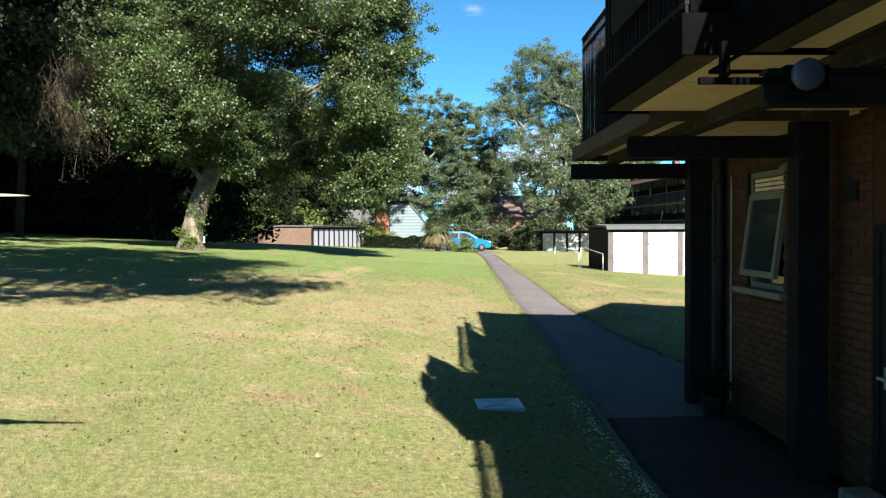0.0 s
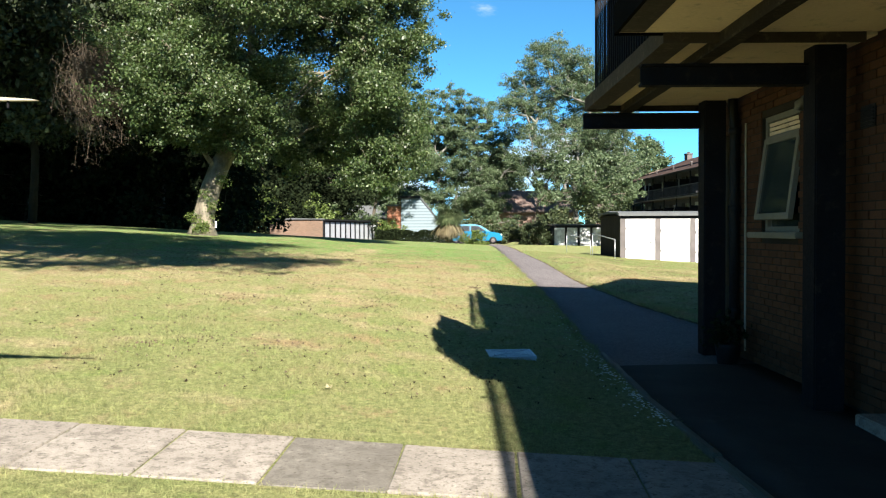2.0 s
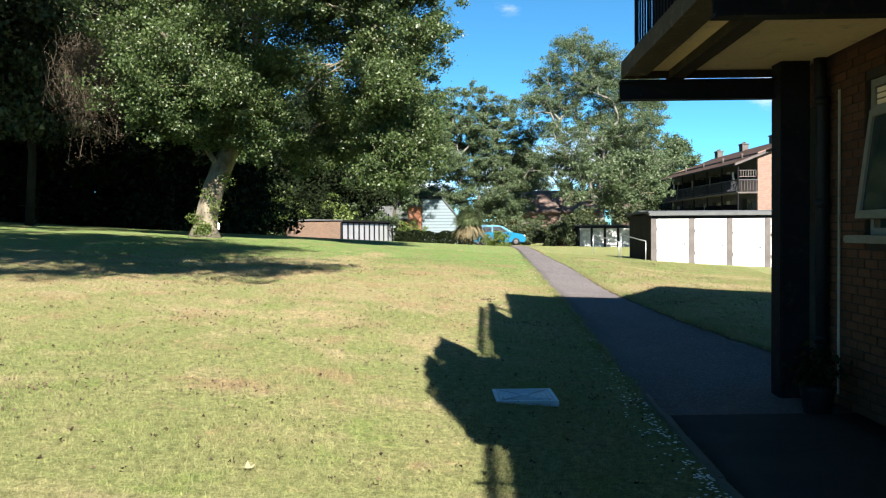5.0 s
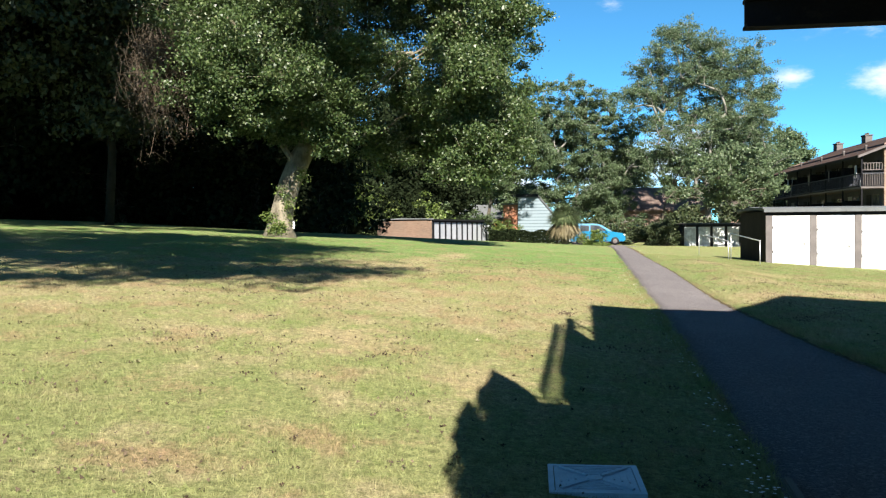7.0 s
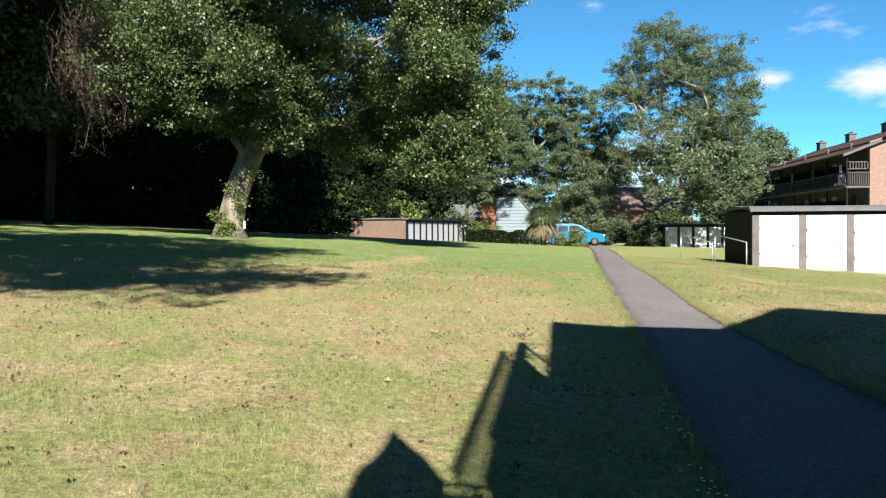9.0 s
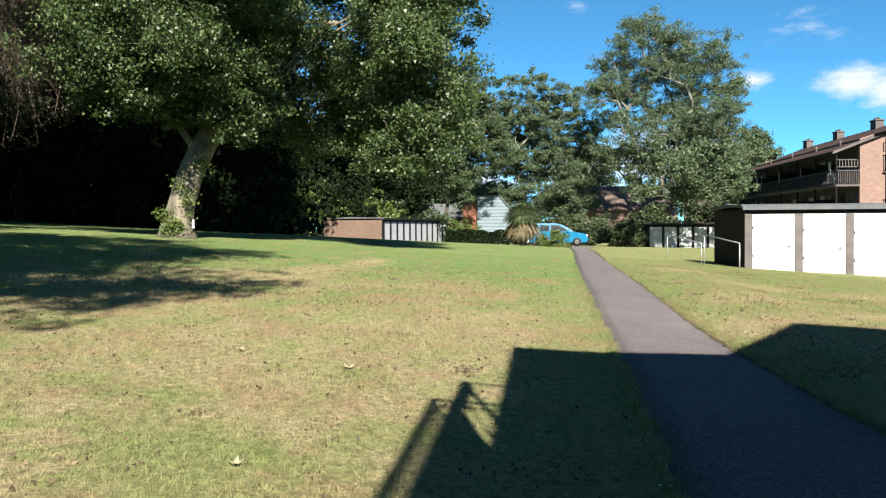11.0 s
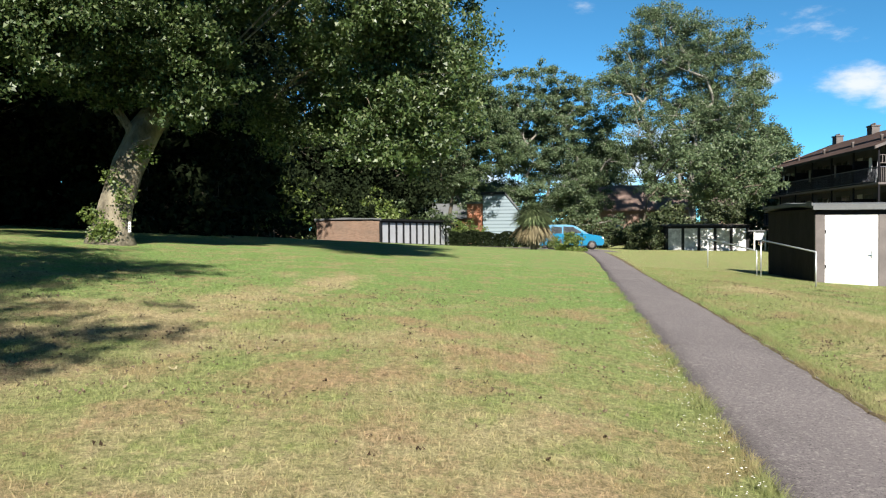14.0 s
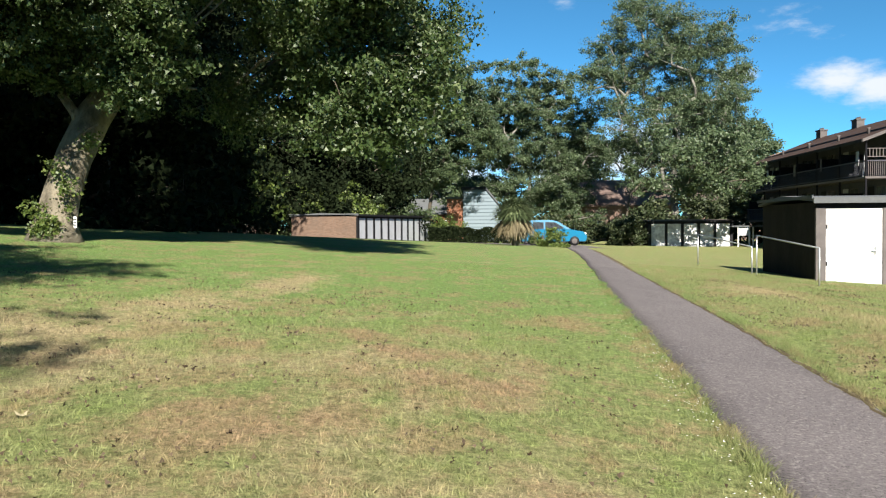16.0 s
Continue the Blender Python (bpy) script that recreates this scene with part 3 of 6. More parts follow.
def crown_points(blobs, clusters, leaves, spread, r=rng, shell=0.55, per=7):
    """Leaf places in sprays, gathered into boughs in the outer part of some ellipsoids (x, y, z, rx, ry, rz), with gaps between the boughs."""
    blobs = np.array(blobs, float)
    vol = blobs[:, 3:].prod(1) ** 0.75
    boughs = max(6, clusters // per)
    pick = r.choice(len(blobs), boughs, p=vol / vol.sum())
    rad = r.uniform(shell**3, 1, (boughs, 1)) ** (1 / 3)
    heart = blobs[pick, :3] + unit(boughs, r) * rad * blobs[pick, 3:]
    of = np.arange(clusters) % boughs
    wide = (spread * r.uniform(1.3, 2.3, (boughs, 1)))[of]
    cen = heart[of] + r.normal(size=(clusters, 3)) * wide * (1, 1, 0.6)
    own = (spread * r.uniform(0.45, 0.95, (clusters, 1))).repeat(leaves, 0)
    pts = np.repeat(cen, leaves, 0) + r.normal(size=(clusters * leaves, 3)) * own * (1, 1, 0.65)
    return heart, cen, pts


def grow(bm, inv, stem, heart, cen, tip, thick, r=rng, climb=3.0):
    """Limbs from the stem to every bough, each leaving the nearest limb that already stands, and twigs to the sprays."""
    root = np.array(stem[0], float)
    pos = [np.array(p, float) for p in stem[len(stem) // 2 :]]
    up = [-1] * len(pos)
    fixed = len(pos)
    for c in heart[np.argsort(np.linalg.norm(heart - pos[0], axis=1))]:
        at = np.array(pos)
        d = np.linalg.norm(at - c, axis=1)
        cost = d + 0.35 * np.linalg.norm(at - root, axis=1) + climb * np.maximum(0, at[:, 2] - c[2])
        k = int(np.argmin(cost))
        mid = (pos[k] + c) / 2 + r.normal(size=3) * 0.06 * d[k] + np.array((0, 0, 0.04 * d[k]))
        pos += [mid, c]
        up += [k, len(pos) - 2]
    load = np.ones(len(pos))
    for k in range(len(pos) - 1, fixed - 1, -1):
        load[up[k]] += load[k]
    rad = np.minimum(tip * load**0.5, thick)
    for k in range(fixed, len(pos)):
        a, b = pos[up[k]], pos[k]
        tube(bm, [Vector(a - root), Vector(b - root)], [min(rad[up[k]], rad[k] * 1.25), rad[k]], 5, False)
    for k in range(0, len(cen), 3):
        b = heart[k % len(heart)]
        tube(bm, [Vector(b - root), Vector(cen[k] - root)], [tip, tip * 0.4], 3, False)


def bend(a, b, n, sag, r=rng):
    """A crooked way from a to b."""
    a, b = np.array(a, float), np.array(b, float)
    t = np.linspace(0, 1, n)[:, None]
    w = r.normal(size=(n, 3)) * sag * np.sin(np.pi * t)
    return a + (b - a) * t + w + np.array((0, 0, 1)) * sag * 1.5 * np.sin(np.pi * t)


def tree(name, label, stem, radii, blobs, clusters, leaves, spread, size, leaf, bark, group="", shell=0.55, stump=12, corners=4):
    base = stem[0]
    t = thing(name, base, label, "tree", group)
    r = np.random.default_rng(int(abs(base[0] * 131 + base[1] * 17)))
    inv = Vector(base)
    bm = bmesh.new()
    tube(bm, [Vector(p) - inv for p in stem], radii, stump)
    heart, cen, pts = crown_points(blobs, clusters, leaves, spread, r, shell)
    grow(bm, inv, stem, heart, cen, max(0.03, radii[0] * 0.07), radii[-1] * 1.1, r)
    part("trunk", bm, bark, t, smooth=True)
    part("crown", leaf_mesh("crown", pts - np.array(base), size, leaf, r, 0.35, corners), None, t)
    return t


# ---- ground ----
def stretch(lo, hi, near0, near1, step, grow=1.25):
    xs = list(np.arange(near0, near1, step))
    s = step
    while xs[0] > lo:
        s *= grow
        xs.insert(0, xs[0] - s)
    s = step
    while xs[-1] < hi:
        s *= grow
        xs.append(xs[-1] + s)
    return np.array(xs)


def sheet(name, xs, ys, lift, mat, keep=None):
    X, Y = np.meshgrid(xs, ys)
    Z = height(X, Y) + lift
    nx, ny = len(xs), len(ys)
    me = bpy.data.meshes.new(name)
    idx = np.arange(nx * ny).reshape(ny, nx)
    f = np.stack([idx[:-1, :-1], idx[:-1, 1:], idx[1:, 1:], idx[1:, :-1]], -1).reshape(-1, 4)
    me.from_pydata(np.stack([X, Y, Z], -1).reshape(-1, 3).tolist(), [], f.tolist())
    me.materials.append(mat)
    me.polygons.foreach_set("use_smooth", [True] * len(me.polygons))
    return new(name, me)


ground = sheet("ground", stretch(-900, 900, -30, 30, 0.5), stretch(-300, 1500, -4, 95, 0.5), 0.0, TURF)
tagged(ground, "mown lawn with dry straw-coloured patches, rising gently", "lawn", kind="structure")


LEFT_Y = [-6, 5.8, 7.6, 10.69, 13.28, 15.2, 18.65, 20.89, 22.83, 25.86, 32.0, 43.0, 50.7, 64.6, 71.0]
LEFT_X = [1.95, 1.94, 1.95, 2.18, 2.23, 2.31, 2.45, 2.54, 2.61, 2.71, 3.05, 3.8, 4.28, 4.97, 5.3]
RIGHT_Y = [-6, 9.1, 11.21, 11.78, 12.83, 15.15, 17.74, 21.61, 24.48, 27.96, 31.36, 37.7, 54.6, 71.0]
RIGHT_X = [3.69, 3.73, 3.81, 4.22, 4.04, 3.8, 3.66, 3.73, 3.81, 3.91, 4.06, 4.38, 5.55, 6.7]


def eased(ys, xs):
    """The same edge with its corners rounded off beyond the flats."""
    fine = np.arange(-6, 71.1, 0.5)
    x = np.interp(fine, ys, xs)
    w = np.exp(-0.5 * (np.arange(-10, 11) / 4.0) ** 2)
    smooth = np.convolve(np.pad(x, 10, mode="reflect", reflect_type="odd"), w / w.sum(), "valid")
    k = np.clip((fine - 14.0) / 3.0, 0, 1)
    return fine, x + (smooth - x) * k


LEFT_Y, LEFT_X = eased(LEFT_Y, LEFT_X)
RIGHT_Y, RIGHT_X = eased(RIGHT_Y, RIGHT_X)


def path_left(y):
    return float(np.interp(y, LEFT_Y, LEFT_X))


def path_right(y):
    return float(np.interp(y, RIGHT_Y, RIGHT_X))


def strip(name, left, right, ys, lift, mat, across=5, skirt=0.06):
    bm = bmesh.new()
    rows = []
    for y in ys:
        a, b = left(y), right(y)
        row = [bm.verts.new((a, y, gz(a, y) - skirt))]
        for k in range(across + 1):
            x = a + (b - a) * k / across
            row.append(bm.verts.new((x, y, gz(x, y) + lift + 0.02 * math.sin(math.pi * k / across))))
        row.append(bm.verts.new((b, y, gz(b, y) - skirt)))
        rows.append(row)
    for r, s in zip(rows, rows[1:]):
        for k in range(len(r) - 1):
            bm.faces.new((r[k], r[k + 1], s[k + 1], s[k]))
    return part(name, bm, mat, None, smooth=True)


def wob(v):
    return 0.016 * math.sin(1.1 * v) + 0.008 * math.sin(4.3 * v + 1) + 0.005 * math.sin(9.1 * v)


ys = list(np.arange(-6, 71, 0.2))
path = strip("path", lambda y: path_left(y) + wob(y), lambda y: path_right(y) + (1.6 * wob(y + 30) if y > 11 else 0.06), ys, 0.016, ASPHALT)
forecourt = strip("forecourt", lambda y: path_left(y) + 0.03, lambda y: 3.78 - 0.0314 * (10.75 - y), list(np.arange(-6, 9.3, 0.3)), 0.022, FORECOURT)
tagged(forecourt, "dark paving beside the flats, shade put into its colour", "paving", kind="structure")
tagged(path, "worn grey asphalt footpath across the lawn", "path", kind="structure")
road = strip("road", lambda y: -60.0, lambda y: 7.8, list(np.arange(70, 84.1, 2.0)), 0.012, ASPHALT, 40)
tagged(road, "grey asphalt estate road behind the lawn", "road", kind="structure")


def soil_edge(name, side, inner, outer, y0, y1, label):
    edge = path_right if side > 0 else path_left
    e = strip(name, lambda y: edge(y) + (inner if side > 0 else -outer - 0.05 * math.sin(7 * y) - 0.04 * math.sin(17 * y)), lambda y: edge(y) + ((outer + 0.06 * math.sin(7 * y) + 0.05 * math.sin(15 * y + 2)) if side > 0 else -inner), list(np.arange(y0, y1, 0.15)), 0.009, SOIL, 2)
    return tagged(e, label, "soil", kind="structure")


soil_edge("trim", 1, -0.06, 0.05, 12.0, 60, "crumbled brown soil along the path's edge")


def edging():
    t = thing("kerb", (0, 0, 0), "low concrete edging between the lawn and the forecourt", "kerb", kind="structure")
    for k in range(6):
        y0 = 4.6 + 0.92 * k
        x = path_left(y0 + 0.45)
        ob = part("edging_stone", boxes((-0.03, 0.025, 0.0, 0.905, -0.12, 0.05), bevel=0.008), KERB, t)
        ob.matrix_basis = pose(x, y0, gz(x, y0 + 0.45), 0.6, 0, math.degrees(math.atan2(-(path_left(y0 + 0.9) - path_left(y0)), 0.9)))


edging()


# ---- slab walk ----
def slab_walk():
    t = thing("pavement", (0, 0, 0), "row of large weathered concrete paving slabs across the lawn", "pavement", kind="structure")
    r = np.random.default_rng(3)
    for k in range(-11, 4):
        x0 = -0.855 + 0.735 * k
        yf = 5.70 - 0.085 * (x0 + 0.85)
        if x0 > 1.9:
            continue
        bm = bmesh.new()
        box(bm, 0.006, 0.729, -0.93, -0.006, -0.05, 0.012)
        bmesh.ops.bevel(bm, geom=[e for e in bm.edges if all(v.co.z > 0 for v in e.verts)], offset=0.008, segments=1, affect="EDGES")
        for v in bm.verts:
            v.co.z += gz(v.co.x + x0, v.co.y + yf)
        ob = part("slab", bm, SLAB_OLD if k in (0, -7) else SLAB, t)
        ob.matrix_basis = pose(x0, yf, 0.0, r.normal() * 0.25, r.normal() * 0.25, -4.8 + r.normal() * 0.5)
    return t


slab_walk()


def i_profile(c, z, half, deep, flange=0.025, web=0.012):
    """The outline of a steel I-beam, its foot at z."""
    a, b = z + flange, z + deep - flange
    return [(c - half, z), (c + half, z), (c + half, a), (c + web, a), (c + web, b), (c + half, b), (c + half, z + deep), (c - half, z + deep), (c - half, b), (c - web, b), (c - web, a), (c - half, a)]


# ---- the block of flats beside the path ----
def flats():
    t = thing("block_of_flats", (3.62, 10.75, 0), "low brown-brick block of flats with dark steel balconies, in shade", "building", turn=-1.8)
    inv, face = Matrix.Translation((-3.62, -10.75, 0)), Matrix.Translation((-3.556, -10.75, 0))

    def put(name, bm, mat, parent=None, label="", smooth=False):
        bmesh.ops.transform(bm, matrix=inv, verts=bm.verts)
        return part(name, bm, mat, parent or t, label, smooth)

    def fix(name, bm, mat, parent=None, label="", smooth=False):
        """The same for what belongs to the wall's face."""
        bmesh.ops.transform(bm, matrix=face, verts=bm.verts)
        return part(name, bm, mat, parent or t, label, smooth)

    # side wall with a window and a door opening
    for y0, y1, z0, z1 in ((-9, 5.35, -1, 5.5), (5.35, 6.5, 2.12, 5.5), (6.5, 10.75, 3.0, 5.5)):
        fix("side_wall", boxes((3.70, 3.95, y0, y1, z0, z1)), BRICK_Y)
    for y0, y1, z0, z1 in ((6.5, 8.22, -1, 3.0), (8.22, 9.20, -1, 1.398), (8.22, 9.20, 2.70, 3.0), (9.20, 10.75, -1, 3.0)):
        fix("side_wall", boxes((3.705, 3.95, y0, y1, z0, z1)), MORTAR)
    bm = bmesh.new()
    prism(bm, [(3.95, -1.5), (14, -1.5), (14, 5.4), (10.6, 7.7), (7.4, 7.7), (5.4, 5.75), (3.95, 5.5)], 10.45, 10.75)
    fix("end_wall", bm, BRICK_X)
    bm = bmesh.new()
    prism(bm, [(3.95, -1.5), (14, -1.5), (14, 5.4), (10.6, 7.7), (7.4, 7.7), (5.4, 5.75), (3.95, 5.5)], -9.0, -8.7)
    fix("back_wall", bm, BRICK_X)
    bm = bmesh.new()
    prism(bm, [(3.01, 5.42), (3.95, 5.5), (5.4, 5.75), (7.4, 7.7), (10.6, 7.7), (14.4, 5.2), (14.4, 5.4), (10.7, 7.95), (7.3, 7.95), (5.3, 5.95), (3.01, 5.62)], -9.2, 11.29)
    put("roof", bm, TILE)
    # piers and cantilevers
    for y in (-1.88, 1.14, 4.16, 7.18, 10.20):
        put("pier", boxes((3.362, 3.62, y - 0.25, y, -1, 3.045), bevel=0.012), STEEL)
        bm = bmesh.new()
        prism(bm, i_profile(y - 0.06, 2.705, 0.06, 0.18, 0.02), 1.965, 3.36, "x")
        put("cross_beam", bm, STEEL)
    bm = bmesh.new()
    prism(bm, i_profile(2.467, 2.887, 0.067, 0.164, 0.02), -8.9, 10.32)
    put("long_beam", bm, BEAM, None, "rust-stained steel beam")

    def rail(parent, x, x1, y0, y1, z0, z1, solid, ends):
        runs = [((x, y0), (x, y1))] + [((x, e), (x1, e)) for e in ends]
        for (ax, ay), (bx, by) in runs:
            for z, h in ((z1, 0.016), (z1 - 0.13, 0.012), (z0 + 0.06, 0.012)):
                bm = bmesh.new()
                box(bm, min(ax, bx) - h, max(ax, bx) + h, min(ay, by) - h, max(ay, by) + h, z - h, z + h)
                put("handrail" if h > 0.015 else "rail", bm, STEEL, parent)
            n = int(math.hypot(bx - ax, by - ay) / 0.11)
            me = None
            for k in range(n + 1):
                px, py = ax + (bx - ax) * k / n, ay + (by - ay) * k / n
                if me is None:
                    me = finish("baluster", boxes((-0.008, 0.008, -0.008, 0.008, z0, z1)), STEEL)
                ob = part("baluster", me, None, parent)
                ob.location = (px - 3.62, py - 10.75, 0)
            if solid:
                bm = bmesh.new()
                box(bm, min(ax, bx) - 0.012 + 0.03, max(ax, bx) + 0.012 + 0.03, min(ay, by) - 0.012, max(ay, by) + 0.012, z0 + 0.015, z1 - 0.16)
                put("panel", bm, SHADE_BLACK, parent)

    for x, y0, y1, low, foot, deep, z1, solid, ends in ((2.05, 6.60, 10.34, 2.95, 3.01, 3.08, 4.42, False, (10.27,)), (1.67, 4.40, 6.57, 3.02, 3.03, 3.22, 4.32, True, (6.50,)), (1.97, -6.0, 4.85, 3.02, 3.053, 3.22, 4.0, False, ())):
        b = put("balcony", boxes((x, 3.70, y0, y1, foot, deep)), SOFFIT, None, "cream concrete balcony floor, stained below")
        for row in ((x - 0.03, x - 0.003, y0, y1, low, deep + 0.02), (x - 0.03, 3.6, y1 + 0.003, y1 + 0.03, low - 0.01, deep + 0.02), (x - 0.03, 3.6, y0 - 0.03, y0 - 0.003, low, deep + 0.02)):
            put("fascia", boxes(row), FASCIA if y0 == 6.60 else SHADE_BLACK, b)
        put("edge_beam", boxes((x + 0.002, x + 0.2, y0 + 0.02, y1 - 0.02, low + 0.012, foot - 0.003)), FASCIA, b)
        rail(b, x + (0.0 if solid else 0.09), 3.64, y0, y1 - 0.05, deep + 0.02, z1, solid, ends)
    put("screen", boxes((2.29, 2.32, 6.65, 10.25, 3.26, 4.34)), STEEL, None, "dark solid balcony screen")
    # added sun block for the next balcony's end, kept inside the lawn shadow's outline
    put("screen", boxes((2.02, 3.64, 3.58, 3.61, 3.23, 5.0), (2.06, 2.09, 3.58, 4.82, 3.26, 3.95)), STEEL, None, "dark balcony divider, added out of view to keep sun off the next balcony")
    put("drying_rail", boxes((2.46, 2.52, 6.7, 10.27, 4.80, 4.98), (2.47, 2.51, 6.7, 6.74, 3.15, 4.80), (2.47, 2.51, 10.23, 10.27, 3.15, 4.80), (2.52, 3.6, 10.24, 10.26, 4.94, 4.97)), STEEL, None, "dark raised rail along the balcony")
    put("cloth_screen", boxes((1.615, 1.63, 5.05, 6.05, 3.5, 4.42), (1.622, 1.632, 5.3, 5.95, 4.42, 4.52)), STEEL, None, "dark cloth hung over the balcony rail")
    # window: fixed frame, casement pushed open at the foot, sill
    w = fix("window", boxes((3.740, 3.820, 8.22, 8.28, 1.465, 2.70), (3.740, 3.820, 9.14, 9.20, 1.465, 2.70), (3.740, 3.820, 8.28, 9.14, 2.64, 2.70), (3.740, 3.820, 8.28, 9.14, 1.465, 1.52), (3.740, 3.820, 8.28, 9.14, 2.44, 2.49)), CREAM, None, "white-framed window with its casement tilted open")
    fix("shutter_slats", boxes(*[(3.760, 3.780, 8.28, 9.14, 2.50 + 0.047 * k, 2.535 + 0.047 * k) for k in range(3)]), SOFFIT, w)
    m = Matrix.Translation((3.735, 8.71, 2.46)) @ Matrix.Rotation(radians(7.5), 4, "Y")
    fix("casement", boxes((-0.02, 0.03, -0.46, -0.395, -0.875, 0), (-0.02, 0.03, 0.395, 0.46, -0.875, 0), (-0.02, 0.03, -0.395, 0.395, -0.06, 0), (-0.02, 0.03, -0.395, 0.395, -0.875, -0.81), m=m), CREAM, w)
    fix("pane", boxes((0.0, 0.008, -0.395, 0.395, -0.81, -0.06), m=m), GLASS, w)
    fix("back_pane", boxes((3.790, 3.798, 8.28, 9.14, 1.50, 2.64)), GLASS, w)
    fix("sill", boxes((3.580, 3.820, 8.02, 9.34, 1.400, 1.462), bevel=0.01), CREAM, w)
    # door with lever handle
    d = fix("door", boxes((3.740, 3.790, 5.40, 6.45, 0.02, 2.06), (3.725, 3.740, 5.55, 6.30, 0.2, 0.95), (3.725, 3.740, 5.55, 6.30, 1.1, 1.95)), BLACK, None, "dark painted door")
    fix("door_frame", boxes((3.720, 3.840, 5.352, 5.398, 0, 2.118), (3.720, 3.840, 6.452, 6.498, 0, 2.118), (3.720, 3.840, 5.398, 6.452, 2.062, 2.118)), BLACK, d)
    bm = boxes((3.665, 3.680, 6.26, 6.38, 0.93, 0.952), (3.680, 3.740, 6.36, 6.38, 0.932, 0.95), (3.732, 3.740, 6.345, 6.395, 0.85, 1.02))
    fix("handle", bm, GALV, d, "metal lever handle")
    fix("doorstep", boxes((3.430, 3.680, 5.35, 6.5, -0.2, 0.06), bevel=0.01), SLAB, d)
    # pipes, post and vent
    bm = bmesh.new()
    tube(bm, [(3.62, 9.85, -0.5), (3.62, 9.85, 2.62), (3.60, 9.85, 2.9), (3.60, 9.85, 3.02)], [0.055] * 4, 10)
    for z in (0.5, 1.7, 2.6):
        tube(bm, [(3.62, 9.85, z), (3.62, 9.85, z + 0.07)], [0.068, 0.068], 10)
    box(bm, 3.62, 3.70, 9.83, 9.87, 1.68, 1.74)
    fix("downpipe", bm, BLACK, None, "black cast-iron downpipe", True)
    bm = bmesh.new()
    tube(bm, [(3.67, 9.62, 0.1), (3.67, 9.62, 2.7)], [0.012, 0.012], 6)
    fix("cable", bm, POST_CREAM, None, "thin pale cable")
    fix("white_post", boxes((3.63, 3.698, 10.16, 10.25, 0.28, 2.62), bevel=0.006), POST_CREAM, None, "cream painted post")
    fix("vent", boxes((3.68, 3.698, 6.72, 6.95, 2.32, 2.50), *[(3.668, 3.68, 6.73, 6.94, 2.335 + 0.03 * k, 2.35 + 0.03 * k) for k in range(5)]), BLACK)
    bm = bmesh.new()
    tube(bm, [(3.69, 7.85, 2.72), (3.6, 7.85, 2.72), (3.55, 7.85, 2.66), (3.55, 7.85, 2.60)], [0.025, 0.03, 0.05, 0.055], 10)
    fix("wall_lamp", bm, CREAM, None, "small cream wall lamp", True)
    # clutter at the foot of the downpipe
    p = thing("plant_pot", (3.40, 9.35, gz(3.40, 9.35)), "dark plant pot with a small shrub against the wall", "plant")
    bm = bmesh.new()
    tube(bm, [(0, 0, -0.03), (0, 0, 0.22), (0, 0, 0.25), (0, 0, 0.25)], [0.1, 0.14, 0.15, 0.12], 14)
    part("pot", bm, BLACK, p, smooth=True)
    pts = rng.normal(size=(260, 3)) * (0.1, 0.12, 0.1) + (0, 0, 0.38)
    part("foliage", leaf_mesh("foliage", pts, 0.06, LEAF_DARK), None, p)
    return t


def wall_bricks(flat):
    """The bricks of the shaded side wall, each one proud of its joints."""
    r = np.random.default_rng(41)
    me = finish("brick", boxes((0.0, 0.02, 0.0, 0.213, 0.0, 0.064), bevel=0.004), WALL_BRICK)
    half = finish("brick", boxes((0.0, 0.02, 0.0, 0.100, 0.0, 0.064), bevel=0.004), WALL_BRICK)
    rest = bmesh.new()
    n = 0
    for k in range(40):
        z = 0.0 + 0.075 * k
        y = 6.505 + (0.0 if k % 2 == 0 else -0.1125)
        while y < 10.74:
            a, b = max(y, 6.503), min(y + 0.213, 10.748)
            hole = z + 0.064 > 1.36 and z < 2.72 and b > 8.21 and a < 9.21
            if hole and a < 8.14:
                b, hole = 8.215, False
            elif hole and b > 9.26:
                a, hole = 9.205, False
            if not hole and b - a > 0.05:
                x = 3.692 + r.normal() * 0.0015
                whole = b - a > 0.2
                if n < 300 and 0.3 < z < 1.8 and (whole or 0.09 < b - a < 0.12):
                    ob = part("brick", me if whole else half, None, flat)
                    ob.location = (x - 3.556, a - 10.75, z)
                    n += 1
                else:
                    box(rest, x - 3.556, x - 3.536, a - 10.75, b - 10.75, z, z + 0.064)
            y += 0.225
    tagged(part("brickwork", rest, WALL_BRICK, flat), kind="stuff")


wall_bricks(flats())


BLUE_LENS = worn("blue_grey_lens", (0.0287, 0.041, 0.0697), (0.0451, 0.0615, 0.0943), 0.4)


def round_lamp():
    t = thing("floodlight", (1.93, 3.86, 2.82), "round blue-grey lamp on a short steel arm under the balcony", "lamp")
    bm = bmesh.new()
    tube(bm, [(-0.12, -0.03, -0.02), (-0.12, -0.05, -0.02), (-0.12, -0.08, -0.02), (-0.12, -0.085, -0.02)], [0.045, 0.073, 0.073, 0.06], 20)
    part("lens", bm, BLUE_LENS, t, smooth=True)
    part("arm", boxes((-0.60, -0.2, -0.015, 0.015, -0.055, -0.025), (-0.2, 0.0, -0.03, 0.03, -0.09, 0.03), (-0.50, -0.46, -0.02, 0.02, -0.02, 0.14)), SHADE_BLACK, t)


round_lamp()


